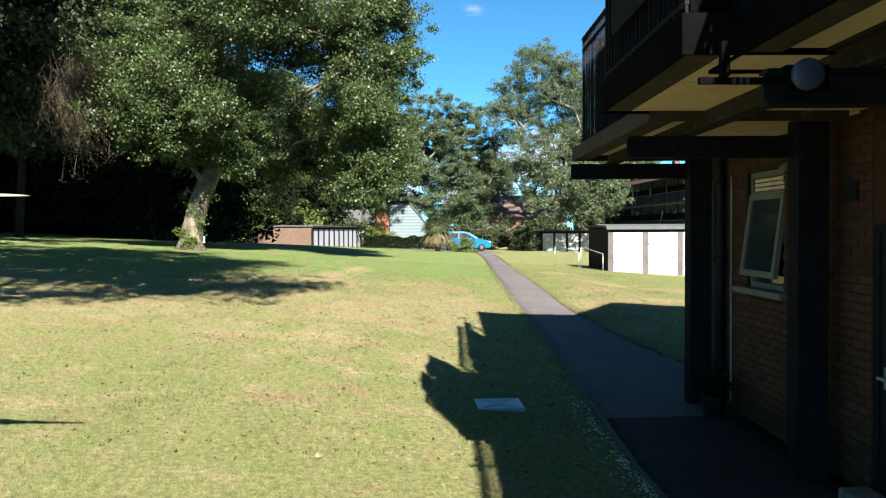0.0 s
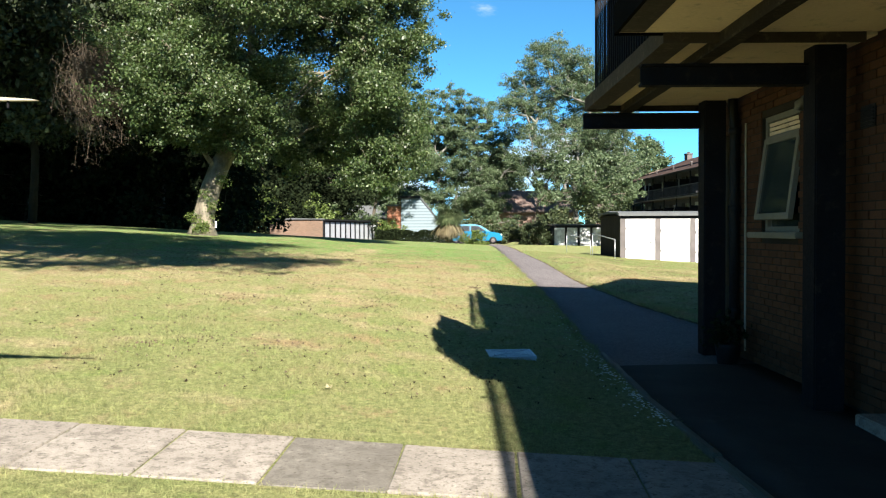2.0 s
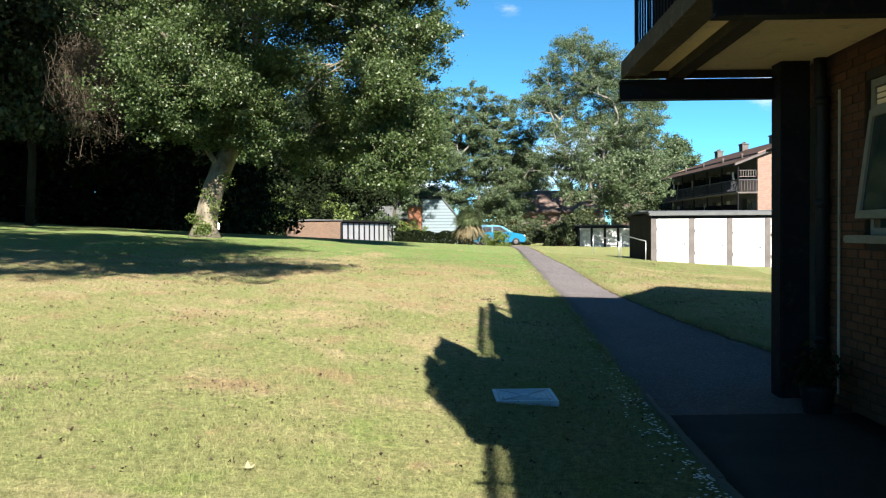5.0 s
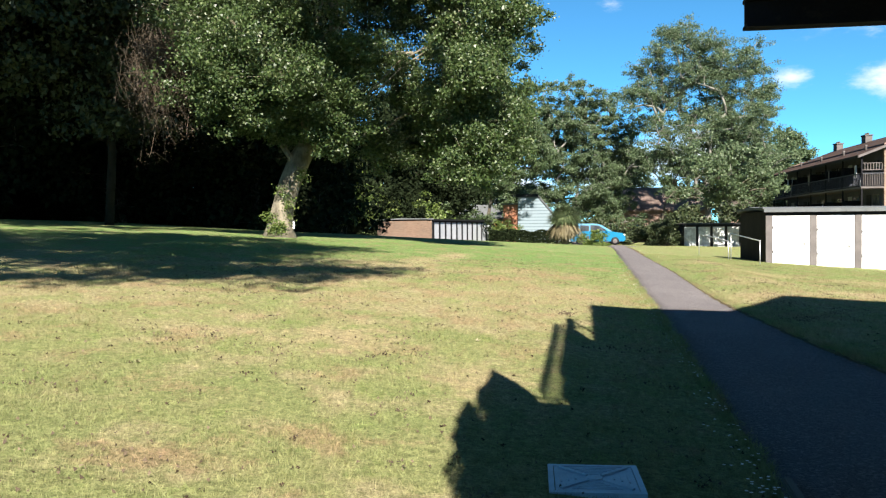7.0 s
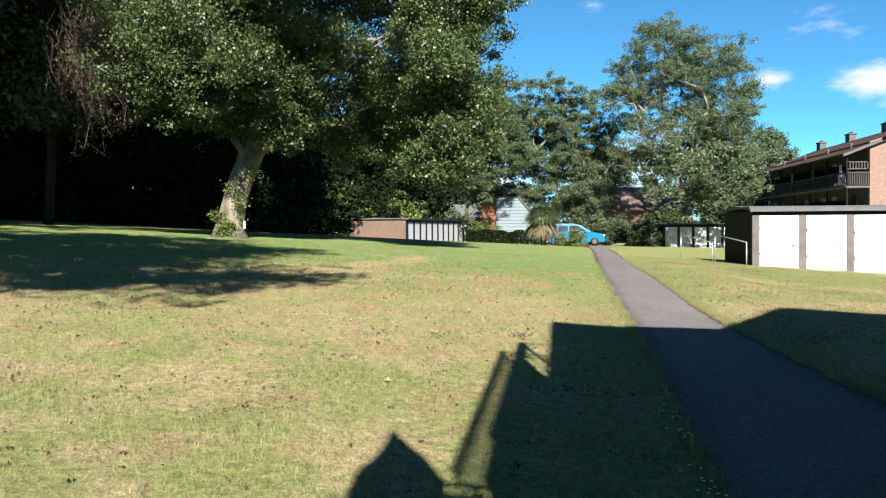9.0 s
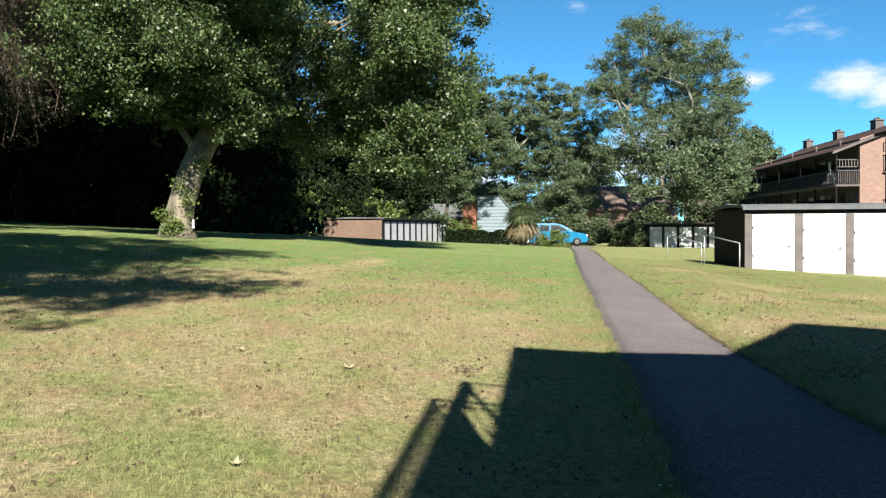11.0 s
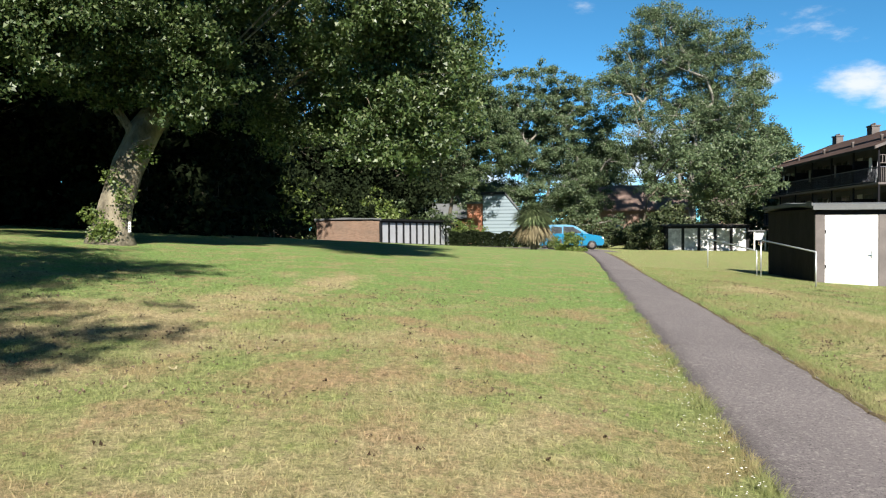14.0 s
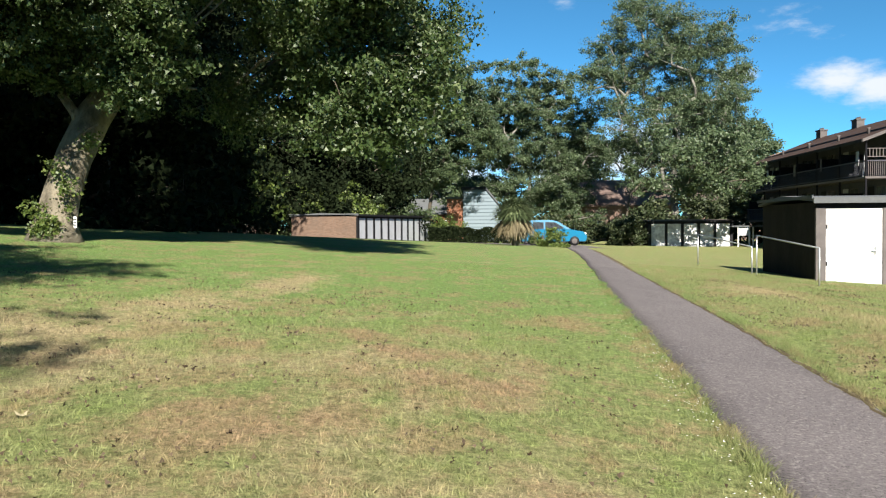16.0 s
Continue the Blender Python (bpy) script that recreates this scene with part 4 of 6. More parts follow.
def parasol():
    t = thing("parasol", (1.76, 6.50, 3.22), "folded dark parasol standing on the balcony", "parasol")
    bm = bmesh.new()
    tube(bm, [(0, 0, 0), (0, 0, 1.86)], [0.02, 0.012], 8)
    part("pole", bm, STEEL, t)
    bm = bmesh.new()
    tube(bm, [(-0.06, -0.04, 0.85), (-0.06, -0.04, 0.95), (-0.03, 0, 1.15), (0, 0.02, 1.4), (0, 0, 1.65), (0, 0, 1.84)], [0.24, 0.27, 0.25, 0.16, 0.07, 0.02], 12)
    part("canopy", bm, STEEL, t, smooth=True)
    bm = bmesh.new()
    tube(bm, [(0, 0, 0), (0, 0, 0.05), (0, 0, 0.08)], [0.2, 0.2, 0.1], 14)
    part("base", bm, BLACK, t)


parasol()


# ---- clothes post beyond the slab walk ----
def clothes_post():
    x, y = -5.2, 5.3
    t = thing("clothes_post", (x, y, gz(x, y)), "cream painted clothes post with a tapering cross arm", "post")
    z = 2.33 - gz(x, y)
    bm = bmesh.new()
    vs = []
    for px, h, w in ((0.0, 0.11, 0.07), (2.05, 0.075, 0.05), (2.2, 0.045, 0.035), (2.74, 0.02, 0.022), (2.79, 0.012, 0.015)):
        vs.append([bm.verts.new((px, 0.17 * px / 2.79 + sy * w, z + sz * h - 0.015 * (sz > 0) * px / 2.79)) for sy, sz in ((-1, -0.25), (1, -0.25), (1, 1), (-1, 1))])
    for r, s in zip(vs, vs[1:]):
        for k in range(4):
            bm.faces.new((r[k], r[(k + 1) % 4], s[(k + 1) % 4], s[k]))
    bm.faces.new(vs[0])
    bm.faces.new(vs[-1][::-1])
    part("arm", bm, POST_CREAM, t)
    bm = bmesh.new()
    tube(bm, [(0, 0, -0.2), (0, 0, z + 0.12)], [0.06, 0.05], 10)
    part("post", bm, POST_CREAM, t, smooth=True)
    for px in (1.5, 2.1, 2.6):
        bm = bmesh.new()
        tube(bm, [(px, 0.06 * px, z - 0.05), (px, 0.06 * px, z + 0.0)], [0.008, 0.008], 6)
        part("hook", bm, STEEL, t)


clothes_post()


# ---- inspection cover ----
def cover():
    x, y = 1.025, 9.82
    z = gz(x, y) + 0.022
    t = thing("manhole_cover", (x, y, z), "galvanised steel inspection cover set in the grass", "manhole cover", turn=1.0)
    part("frame", boxes((-0.29, 0.29, -0.31, -0.27, -0.05, 0.012), (-0.29, 0.29, 0.27, 0.31, -0.05, 0.012), (-0.29, -0.255, -0.27, 0.27, -0.05, 0.012), (0.255, 0.29, -0.27, 0.27, -0.05, 0.012)), COVER, t)
    lid = part("lid", boxes((-0.25, 0.25, -0.265, 0.265, -0.04, 0.008)), COVER, t)
    for s in (1, -1):
        m = Matrix.Rotation(s * math.atan2(0.5, 0.46), 4, "Z")
        part("rib", boxes((-0.32, -0.07, -0.012, 0.012, 0.006, 0.02), m=m), COVER, lid)
        part("rib", boxes((0.07, 0.32, -0.012, 0.012, 0.006, 0.02), m=m), COVER, lid)
        for k in range(5):
            part("rib", boxes((-0.03 - 0.03 * k, 0.03 + 0.03 * k, s * (0.09 + 0.033 * k) - 0.006, s * (0.09 + 0.033 * k) + 0.006, 0.006, 0.016)), COVER, lid)
            if k < 3:
                part("rib", boxes((s * (0.12 + 0.045 * k) - 0.006, s * (0.12 + 0.045 * k) + 0.006, -0.03 - 0.03 * k, 0.03 + 0.03 * k, 0.006, 0.016)), COVER, lid)
    bm = bmesh.new()
    tube(bm, [(0, 0, 0.0), (0, 0, 0.018)], [0.055, 0.05], 16)
    part("boss", bm, COVER, lid)
    t.rotation_euler = (math.atan2(gz(x, y + 0.3) - gz(x, y - 0.3), 0.6), 0.0, radians(1.0))
    t.scale = (0.92, 0.86, 1.0)


cover()


# ---- rows of stores ----
def stores(name, label, at, turn, doors, pitch, depth, top, foot, side, handles=True, dropping=0.0, front=DOOR_WHITE, post=POST, roofing=ROOF_FELT, trim_mat=None, pw=0.24):
    """A row of flat-roofed stores. Local x runs along the doors, y goes back; z is the world's."""
    t = thing(name, (at[0], at[1], 0), label, "shed", turn=turn)
    L = doors * pitch + pw
    part("side_wall", boxes((0, 0.14, 0.06, depth, foot - 1, top - 0.14)), side, t)
    part("side_wall", boxes((L - 0.14, L, 0.06, depth, foot - 1 - dropping, top - 0.14)), side, t)
    part("back_wall", boxes((0.14, L - 0.14, depth - 0.14, depth, foot - 1 - dropping, top - 0.14)), side, t)
    bm = bmesh.new()
    prism(bm, [(-0.14, top - 0.13), (depth * 0.55, top + 0.02), (depth + 0.12, top - 0.16), (depth + 0.12, top - 0.10), (depth * 0.55, top + 0.08), (-0.14, top - 0.05)], -0.1, L + 0.1, "x")
    part("roof", bm, roofing, t)
    part("gutter_board", boxes((-0.1, L + 0.1, -0.17, -0.145, top - 0.17, top - 0.03)), trim_mat or roofing, t)
    part("verge_board", boxes((-0.135, -0.103, -0.14, depth + 0.12, top - 0.06, top + 0.02)), roofing, t)
    part("lintel", boxes((0.0, L, -0.02, 0.06, top - 0.29, top - 0.135)), STEEL, t, "dark lintel board")
    for k in range(doors + 1):
        x = k * pitch
        z0 = foot - dropping * x / L
        part("post", boxes((x, x + pw, -0.03, 0.10, z0 - 0.5, top - 0.292), bevel=0.008), post, t)
        if k < doors:
            w, z0 = pitch - pw - 0.01, foot - dropping * (x + pitch / 2) / L - 0.02
            bm = boxes((x + pw + 0.005, x + pw + 0.005 + w, 0.0, 0.05, z0, top - 0.30))
            box(bm, x + pw + 0.03, x + pw + 0.005 + w - 0.025, -0.008, 0.0, z0 + 0.08, z0 + 0.16)
            d = part("door", bm, front, t)
            if handles:
                xh = x + pw + 0.005 + w - 0.16
                zh = z0 + 0.82
                part("handle", boxes((xh - 0.012, xh + 0.012, -0.05, 0.0, zh - 0.09, zh + 0.09), (xh - 0.09, xh, -0.06, -0.035, zh - 0.012, zh + 0.012)), GALV, d)
                for zz in (0.45, 1.35):
                    part("hinge", boxes((x + pw + 0.01, x + pw + 0.04, -0.012, 0.0, z0 + zz, z0 + zz + 0.1)), BLACK, d)
    return t


stores("storage_shed", "row of low stores with white doors and a grey sheet roof", (8.82, 37.45), 0.0, 7, 1.57, 4.1, 2.25, 0.18, BOARDS, dropping=0.62)
stores("storage_shed", "row of brick stores with white doors greyed for half-light, and dark posts", (-8.55, 74.0), 76.6, 11, 1.45, 5.0, 2.5, 0.55, STORE_BRICK, False, 0.45, GREY_DOOR, BLACK, ROOF_FELT, BLACK, 0.34)
stores("storage_shed", "row of far stores with white doors under trees, dappled shade in their paint", (13.6, 88.0), 0.0, 5, 1.33, 4.5, 1.95, -0.2, DARK_BRICK, False, 0.1, DAPPLED, BLACK, TILE, BLACK)


def lean_to():
    x, y = 20.4, 87.5
    z = gz(x, y)
    t = thing("lean_to", (x, y, z), "small flat-roofed lean-to on white posts beside the far stores", "shelter")
    part("roof", boxes((-0.2, 2.4, -0.3, 2.0, 1.62, 1.72)), ROOF_FELT, t)
    for px in (0.3, 1.2, 1.5):
        part("post", boxes((px, px + 0.1, -0.2, -0.1, -0.2, 1.62)), WHITE, t)
    part("panel", boxes((0.35, 1.2, -0.16, -0.13, 0.9, 1.6)), GREY_DOOR, t)


lean_to()


# ---- tubular guard rail by the stores ----
def guard_rail(a, ta, b, tb):
    """A run of tube between two posts; each end is a place on the ground and the height of the rail there."""
    o = Vector((*a, gz(*a)))
    t = thing("guard_rail", o, "galvanised tubular guard rail on the grass beside the stores", "railing", "guard rails by the stores")
    for s, z in ((a, ta), (b, tb)):
        bm = bmesh.new()
        tube(bm, [Vector((*s, gz(*s) - 0.1)) - o, Vector((*s, z)) - o], [0.019, 0.019], 8)
        part("post", bm, GALV, t, smooth=True)
    bm = bmesh.new()
    tube(bm, [Vector((*a, ta)) - o, Vector((*b, tb)) - o], [0.019, 0.019], 8)
    part("rail", bm, GALV, t, smooth=True)


guard_rail((7.64, 44.46), 1.27, (7.90, 39.45), 0.98)
guard_rail((7.92, 39.1), 1.29, (8.05, 35.1), 1.06)


# ---- terraces of flats to the east ----
def terrace(y0, y1, x0, z0, eave, rails, stacks):
    t = thing("terrace_of_flats", (x0, y0, z0), "three-storey pink-brick flats with dark balconies and chimneys", "building", "flats beyond the stores")
    L, W, E = y1 - y0, 9.0, eave - z0
    part("wall", boxes((0, 0.3, 0.3, L - 0.3, -1, E)), SLATE, t)
    part("wall", boxes((W - 0.3, W, 0.3, L - 0.3, -1, E)), FAR_BRICK_Y, t)
    gable = [(0, -1), (W, -1), (W, E), (W / 2, E + 1.45), (0, E)]
    for a in (0.0, L - 0.3):
        bm = bmesh.new()
        prism(bm, gable, a, a + 0.3)
        part("gable_wall", bm, FAR_BRICK_X, t)
    bm = bmesh.new()
    prism(bm, [(-1.9, E - 1.0), (W / 2, E + 1.47), (W + 0.5, E - 0.16), (W + 0.5, E - 0.02), (W / 2, E + 1.62), (-1.9, E - 0.86)], -0.25, L + 0.25)
    part("roof", bm, ROOF_RED, t)
    part("eave_board", boxes((-1.95, -1.905, -0.25, L + 0.25, E - 1.06, E - 0.87)), BLACK, t)
    bm = bmesh.new()
    prism(bm, [(-1.9, E - 1.06), (W / 2, E + 1.42), (W + 0.5, E - 0.2), (W + 0.5, E - 0.03), (W / 2, E + 1.61), (-1.9, E - 0.87)], -0.3, -0.255)
    part("verge_board", bm, POST, t)
    for y in stacks:
        c = part("chimney", boxes((W / 2 - 0.3, W / 2 + 0.3, y - 0.5, y + 0.5, E + 1.0, E + 2.15), (W / 2 - 0.36, W / 2 + 0.36, y - 0.56, y + 0.56, E + 2.15, E + 2.25)), POST, t)
        for j in (-0.3, 0, 0.3):
            bm = bmesh.new()
            tube(bm, [(W / 2, y + j, E + 2.2), (W / 2, y + j, E + 2.42)], [0.1, 0.08], 8)
            part("chimney_pot", bm, TILE, c)
    for s in range(3):
        z = E - 0.65 - 2.55 * (s + 1)
        if s < 2:
            part("balcony_floor", boxes((-1.6, -0.003, 0.0, L, z - 0.07, z + 0.07)), POST, t)
            bm = boxes((-1.6, -1.55, 0, L, z + 1.0, z + 1.06), (-1.59, -1.56, 0, L, z + 0.15, z + 0.19), (-1.6, 0, 0.0, 0.05, z + 1.0, z + 1.06), (-1.6, 0, L - 0.05, L, z + 1.0, z + 1.06))
            part("balcony_rail", bm, rails, t)
            bm = bmesh.new()
            for k in range(int(L / 0.16)):
                box(bm, -1.585, -1.565, 0.16 * k, 0.16 * k + 0.02, z + 0.1, z + 1.0)
            ob = part("balustrade", bm, rails, t)
            tagged(ob, kind="stuff")
            for yy in (0.01, L - 0.05):
                bm = bmesh.new()
                for k in range(13):
                    box(bm, -1.55 + 0.12 * k, -1.515 + 0.12 * k, yy, yy + 0.03, z + 0.1, z + 1.0)
                tagged(part("end_balustrade", bm, POST, t, "grey end railing"), kind="stuff")
                if s == 0:
                    part("trellis", boxes((-1.55, -0.15, yy + 0.04, yy + 0.06, z + 1.25, z + 1.3), (-1.55, -0.15, yy + 0.04, yy + 0.06, z + 1.75, z + 1.8), *[(-1.55 + 0.2 * q, -1.50 + 0.2 * q, yy + 0.04, yy + 0.06, z + 1.3, z + 1.75) for q in range(8)]), POST, t, "weathered grey trellis")
            for k in range(int(L / 4) + 1):
                y = min(k * 4.0, L - 0.1)
                part("balcony_post", boxes((-1.6, -1.5, y, y + 0.1, z + 0.09, z + (2.3 if s == 0 else 2.45))), STEEL, t)
            for k in range(int(L / 4)):
                part("screen", boxes((-1.54, -0.1, 4.0 * k + 3.96, 4.0 * k + 4.0, z + 0.1, z + 1.7)), STEEL, t)
        for k in range(int(L / 4)):
            w = part("window", boxes((-0.03, -0.003, 4 * k + 0.8, 4 * k + 2.1, z + 0.9, z + 2.1)), POST, t)
            part("pane", boxes((-0.04, -0.031, 4 * k + 0.88, 4 * k + 1.42, z + 0.97, z + 2.03), (-0.04, -0.031, 4 * k + 1.48, 4 * k + 2.02, z + 0.97, z + 2.03)), FAR_GLASS, w)
            part("door", boxes((-0.03, -0.003, 4 * k + 2.5, 4 * k + 3.4, z + 0.1, z + 2.1)), GREY_DOOR if k % 4 == 1 else BLACK, t)
    r = np.random.default_rng(int(y0))
    for k in range(int(L / 3)):
        z = E - 0.65 - 2.55 * (1 + k % 2)
        y = 1.0 + 3.0 * k + r.uniform(-0.8, 0.8)
        bm = bmesh.new()
        tube(bm, [(-1.4, y, z + 0.1), (-1.1, y + r.uniform(-0.9, 0.9), z + 1.9)], [0.03, 0.03], 6)
        part("strut", bm, GREY_DOOR if k % 3 == 0 else STEEL, t)
        if k % 2 == 0:
            w = r.uniform(0.3, 0.7)
            part("laundry", boxes((-1.48, -1.44, y + 0.5, y + 0.5 + w, z + 0.9 - w * 0.3, z + 1.7), bevel=0.01), (GREY_DOOR, POST, CREAM)[k // 2 % 3], t, "washing hung on the balcony")
    for y in (2.2, 7.0, 12.6, 18.5):
        if y < L:
            bm = bmesh.new()
            tube(bm, [(-0.5, y, E - 0.6), (-0.5, y, E - 0.02), (-0.5, y, E + 0.08)], [0.09, 0.09, 0.13], 8)
            part("roof_vent", bm, POST, t, "short grey roof vent", True)
    # a balcony door and window pair on the near end
    for z in (E - 3.0, E - 5.5):
        w = part("window", boxes((5.2, 6.6, -0.03, -0.003, z + 0.8, z + 2.0)), WHITE, t)
        part("pane", boxes((5.28, 6.52, -0.04, -0.031, z + 0.88, z + 1.92)), FAR_GLASS, w)
    return t


terrace(70.0, 95.0, 25.2, -0.9, 7.6, SLATE, (8.2, 16.0, 23.6))
terrace(44.0, 60.5, 24.3, -0.9, 7.8, SLATE, (4.0, 12.0))


# ---- houses behind the road ----
def house(x, y, w, d, e, ridge, wall, label, windows=3, turn=0.0, roof=TILE, chimney=True):
    t = thing("house", (x, y, gz(x, y)), label, "house", turn=turn)
    bm = bmesh.new()
    prism(bm, [(0, -0.5), (d, -0.5), (d, e), (d / 2, ridge), (0, e)], 0, w, "x")
    part("wall", bm, wall, t)
    bm = bmesh.new()
    prism(bm, [(-0.4, e - 0.22), (d / 2, ridge + 0.02), (d + 0.4, e - 0.22), (d + 0.4, e - 0.05), (d / 2, ridge + 0.2), (-0.4, e - 0.05)], -0.3, w + 0.3, "x")
    part("roof", bm, roof, t)
    for k in range(windows):
        for z in (0.9, 3.4) if e > 4.5 else (0.9,):
            x0 = (k + 0.5) * w / windows - 0.7
            f = part("window", boxes((x0, x0 + 1.4, -0.05, -0.003, z, z + 1.2)), WHITE, t)
            part("pane", boxes((x0 + 0.08, x0 + 0.66, -0.06, -0.051, z + 0.08, z + 1.12), (x0 + 0.74, x0 + 1.32, -0.06, -0.051, z + 0.08, z + 1.12)), FAR_GLASS, f)
    if chimney:
        part("chimney", boxes((w * 0.7, w * 0.7 + 0.9, d / 2 - 0.35, d / 2 + 0.35, ridge - 0.4, ridge + 1.2)), FAR_BRICK_X, t)
    return t


CLAD = make_clad("pale_boarding", (0.0697, 0.0943, 0.1107), (0.1435, 0.1845, 0.2132), 0.37)
ORANGE_BRICK = make_brick("orange_brick", (0.2296, 0.0861, 0.0492), (0.2952, 0.1148, 0.0656), (0.328, 0.246, 0.1968), "x")
house(-12.5, 118, 9.0, 8, 3.0, 4.6, ORANGE_BRICK, "orange-brick house behind the trees", 3, 0.0, ROOF_FELT, False)
house(7.2, 111, 13, 8, 3.9, 6.6, FAR_BRICK_X, "brick house with a lightened brown roof behind the trees", 4, roof=ROOF_PINK)
house(24, 116, 14, 8, 4.6, 7.2, FAR_BRICK_X, "brick house half hidden by trees", 4)
house(-45, 120, 16, 8, 5, 7.5, FAR_BRICK_X, "brick house half hidden by trees", 4)


def clad_house():
    t = thing("house", (-2.5, 103, gz(-2.5, 103)), "pale blue-white boarded house gable", "house")
    bm = bmesh.new()
    prism(bm, [(0, -0.5), (5.3, -0.5), (5.3, 1.5), (2.2, 5.3), (0, 5.3)], 0, 6.4)
    part("wall", bm, CLAD, t)
    bm = bmesh.new()
    prism(bm, [(-0.2, 5.32), (2.25, 5.32), (5.5, 1.4), (5.6, 1.5), (2.3, 5.5), (-0.2, 5.5)], -0.15, 6.6)
    part("roof", bm, ROOF_FELT, t)
    part("verge_board", boxes((-0.2, 2.3, -0.2, -0.16, 5.2, 5.51)), BLACK, t)
    for k in range(13):
        z = 0.3 + 0.37 * k
        part("board", boxes((0.0, min(5.3, 5.3 - (z + 0.34 - 1.5) * 0.815 if z > 1.16 else 5.3), -0.03, -0.003, z, z + 0.34)), CLAD, t)
    b = part("side_bay", boxes((-1.7, -0.003, 0.4, 6.0, -0.5, 4.3)), ORANGE_BRICK, t, "orange brick side bay")
    part("flat_roof", boxes((-1.9, -0.003, 0.2, 6.2, 4.3, 4.5)), ROOF_FELT, b)


clad_house()


# ---- car and van on the road ----
def car(x, y, turn, paint, label):
    """Body along local x, nose at +x."""
    z = gz(x, y) + 0.03
    t = thing("car", (x, y, z), label, "car", turn=turn)
    low = [(-2.12, 0.28), (2.05, 0.26), (2.17, 0.45), (2.12, 0.78), (1.95, 0.92), (1.15, 1.06), (-2.10, 1.08), (-2.18, 0.6)]
    bm = bmesh.new()
    prism(bm, low, -0.86, 0.86)
    bmesh.ops.bevel(bm, geom=bm.edges[:], offset=0.05, segments=2, affect="EDGES")
    part("body", bm, paint, t, smooth=False)
    cab = [(-2.08, 1.05), (1.2, 1.03), (0.28, 1.60), (-0.2, 1.70), (-1.75, 1.70), (-2.02, 1.5)]
    bm = bmesh.new()
    prism(bm, cab, -0.80, 0.80)
    for v in bm.verts:
        v.co.y *= 1.0 - 0.16 * max(0.0, (v.co.z - 1.05) / 0.65)
    bmesh.ops.bevel(bm, geom=bm.edges[:], offset=0.05, segments=2, affect="EDGES")
    part("cabin", bm, paint, t)
    for s in (-1, 1):
        for a, b, c, d in ((0.78, 0.10, -0.55, -0.55), (-0.65, -0.65, -1.35, -1.35), (-1.45, -1.45, -1.95, -1.85)):
            bm = bmesh.new()
            vs = [bm.verts.new((px, s * (py), pz)) for px, py, pz in ((a, 0.803, 1.12), (b, 0.71, 1.54), (d, 0.70, 1.58), (c, 0.803, 1.12))]
            f = bm.faces.new(vs)
            bmesh.ops.solidify(bm, geom=[f], thickness=0.01 * s)
            part("side_window", bm, FAR_GLASS, t)
        part("mirror", boxes((0.62, 0.76, min(s * 0.84, s * 1.0), max(s * 0.84, s * 1.0), 1.05, 1.18), bevel=0.02), paint, t)
        part("headlight", boxes((1.86, 2.13, min(s * 0.52, s * 0.82), max(s * 0.52, s * 0.82), 0.70, 0.86), bevel=0.03), WHITE, t)
        for px in (-0.62, 0.72):
            part("door_seam", boxes((px, px + 0.02, min(s * 0.858, s * 0.866), max(s * 0.858, s * 0.866), 0.35, 1.03)), BLACK, t)
        for wx in (1.35, -1.35):
            bm = bmesh.new()
            tube(bm, [(wx, s * 0.66, 0.31), (wx, s * 0.70, 0.31), (wx, s * 0.86, 0.31), (wx, s * 0.89, 0.31)], [0.27, 0.31, 0.31, 0.27], 20)
            w = part("wheel", bm, BLACK, t, smooth=True)
            bm = bmesh.new()
            tube(bm, [(wx, s * 0.87, 0.31), (wx, s * 0.896, 0.31)], [0.2, 0.17], 14)
            part("hub_cap", bm, POST, w, smooth=True)
    bm = bmesh.new()
    vs = [bm.verts.new(p) for p in ((1.16, -0.7, 1.09), (1.16, 0.7, 1.09), (0.33, 0.6, 1.6), (0.33, -0.6, 1.6))]
    bmesh.ops.solidify(bm, geom=[bm.faces.new(vs)], thickness=0.02)
    part("windscreen", bm, FAR_GLASS, t)
    return t


def make_paint(name, colour):
    m, nt, b = material(name, 0.28, 0.0, 0.6)
    v = place_node(nt)
    nt.links.new(blend(nt, span(nt, noise_node(nt, v, 3.0, 3), 0.3, 0.7), colour, tuple(0.85 * c for c in colour)), b.inputs["Base Color"])
    b.inputs["Coat Weight"].default_value = 0.6
    return m


BLUE, PALE = make_paint("bright_blue_paint", (0.003, 0.13, 0.25)), make_paint("white_van_paint", (0.72, 0.73, 0.74))
car(4.75, 73.2, 0.0, BLUE, "bright blue people carrier parked on the road")
car(4.6, 81.0, 0.0, PALE, "white car parked behind the blue one")


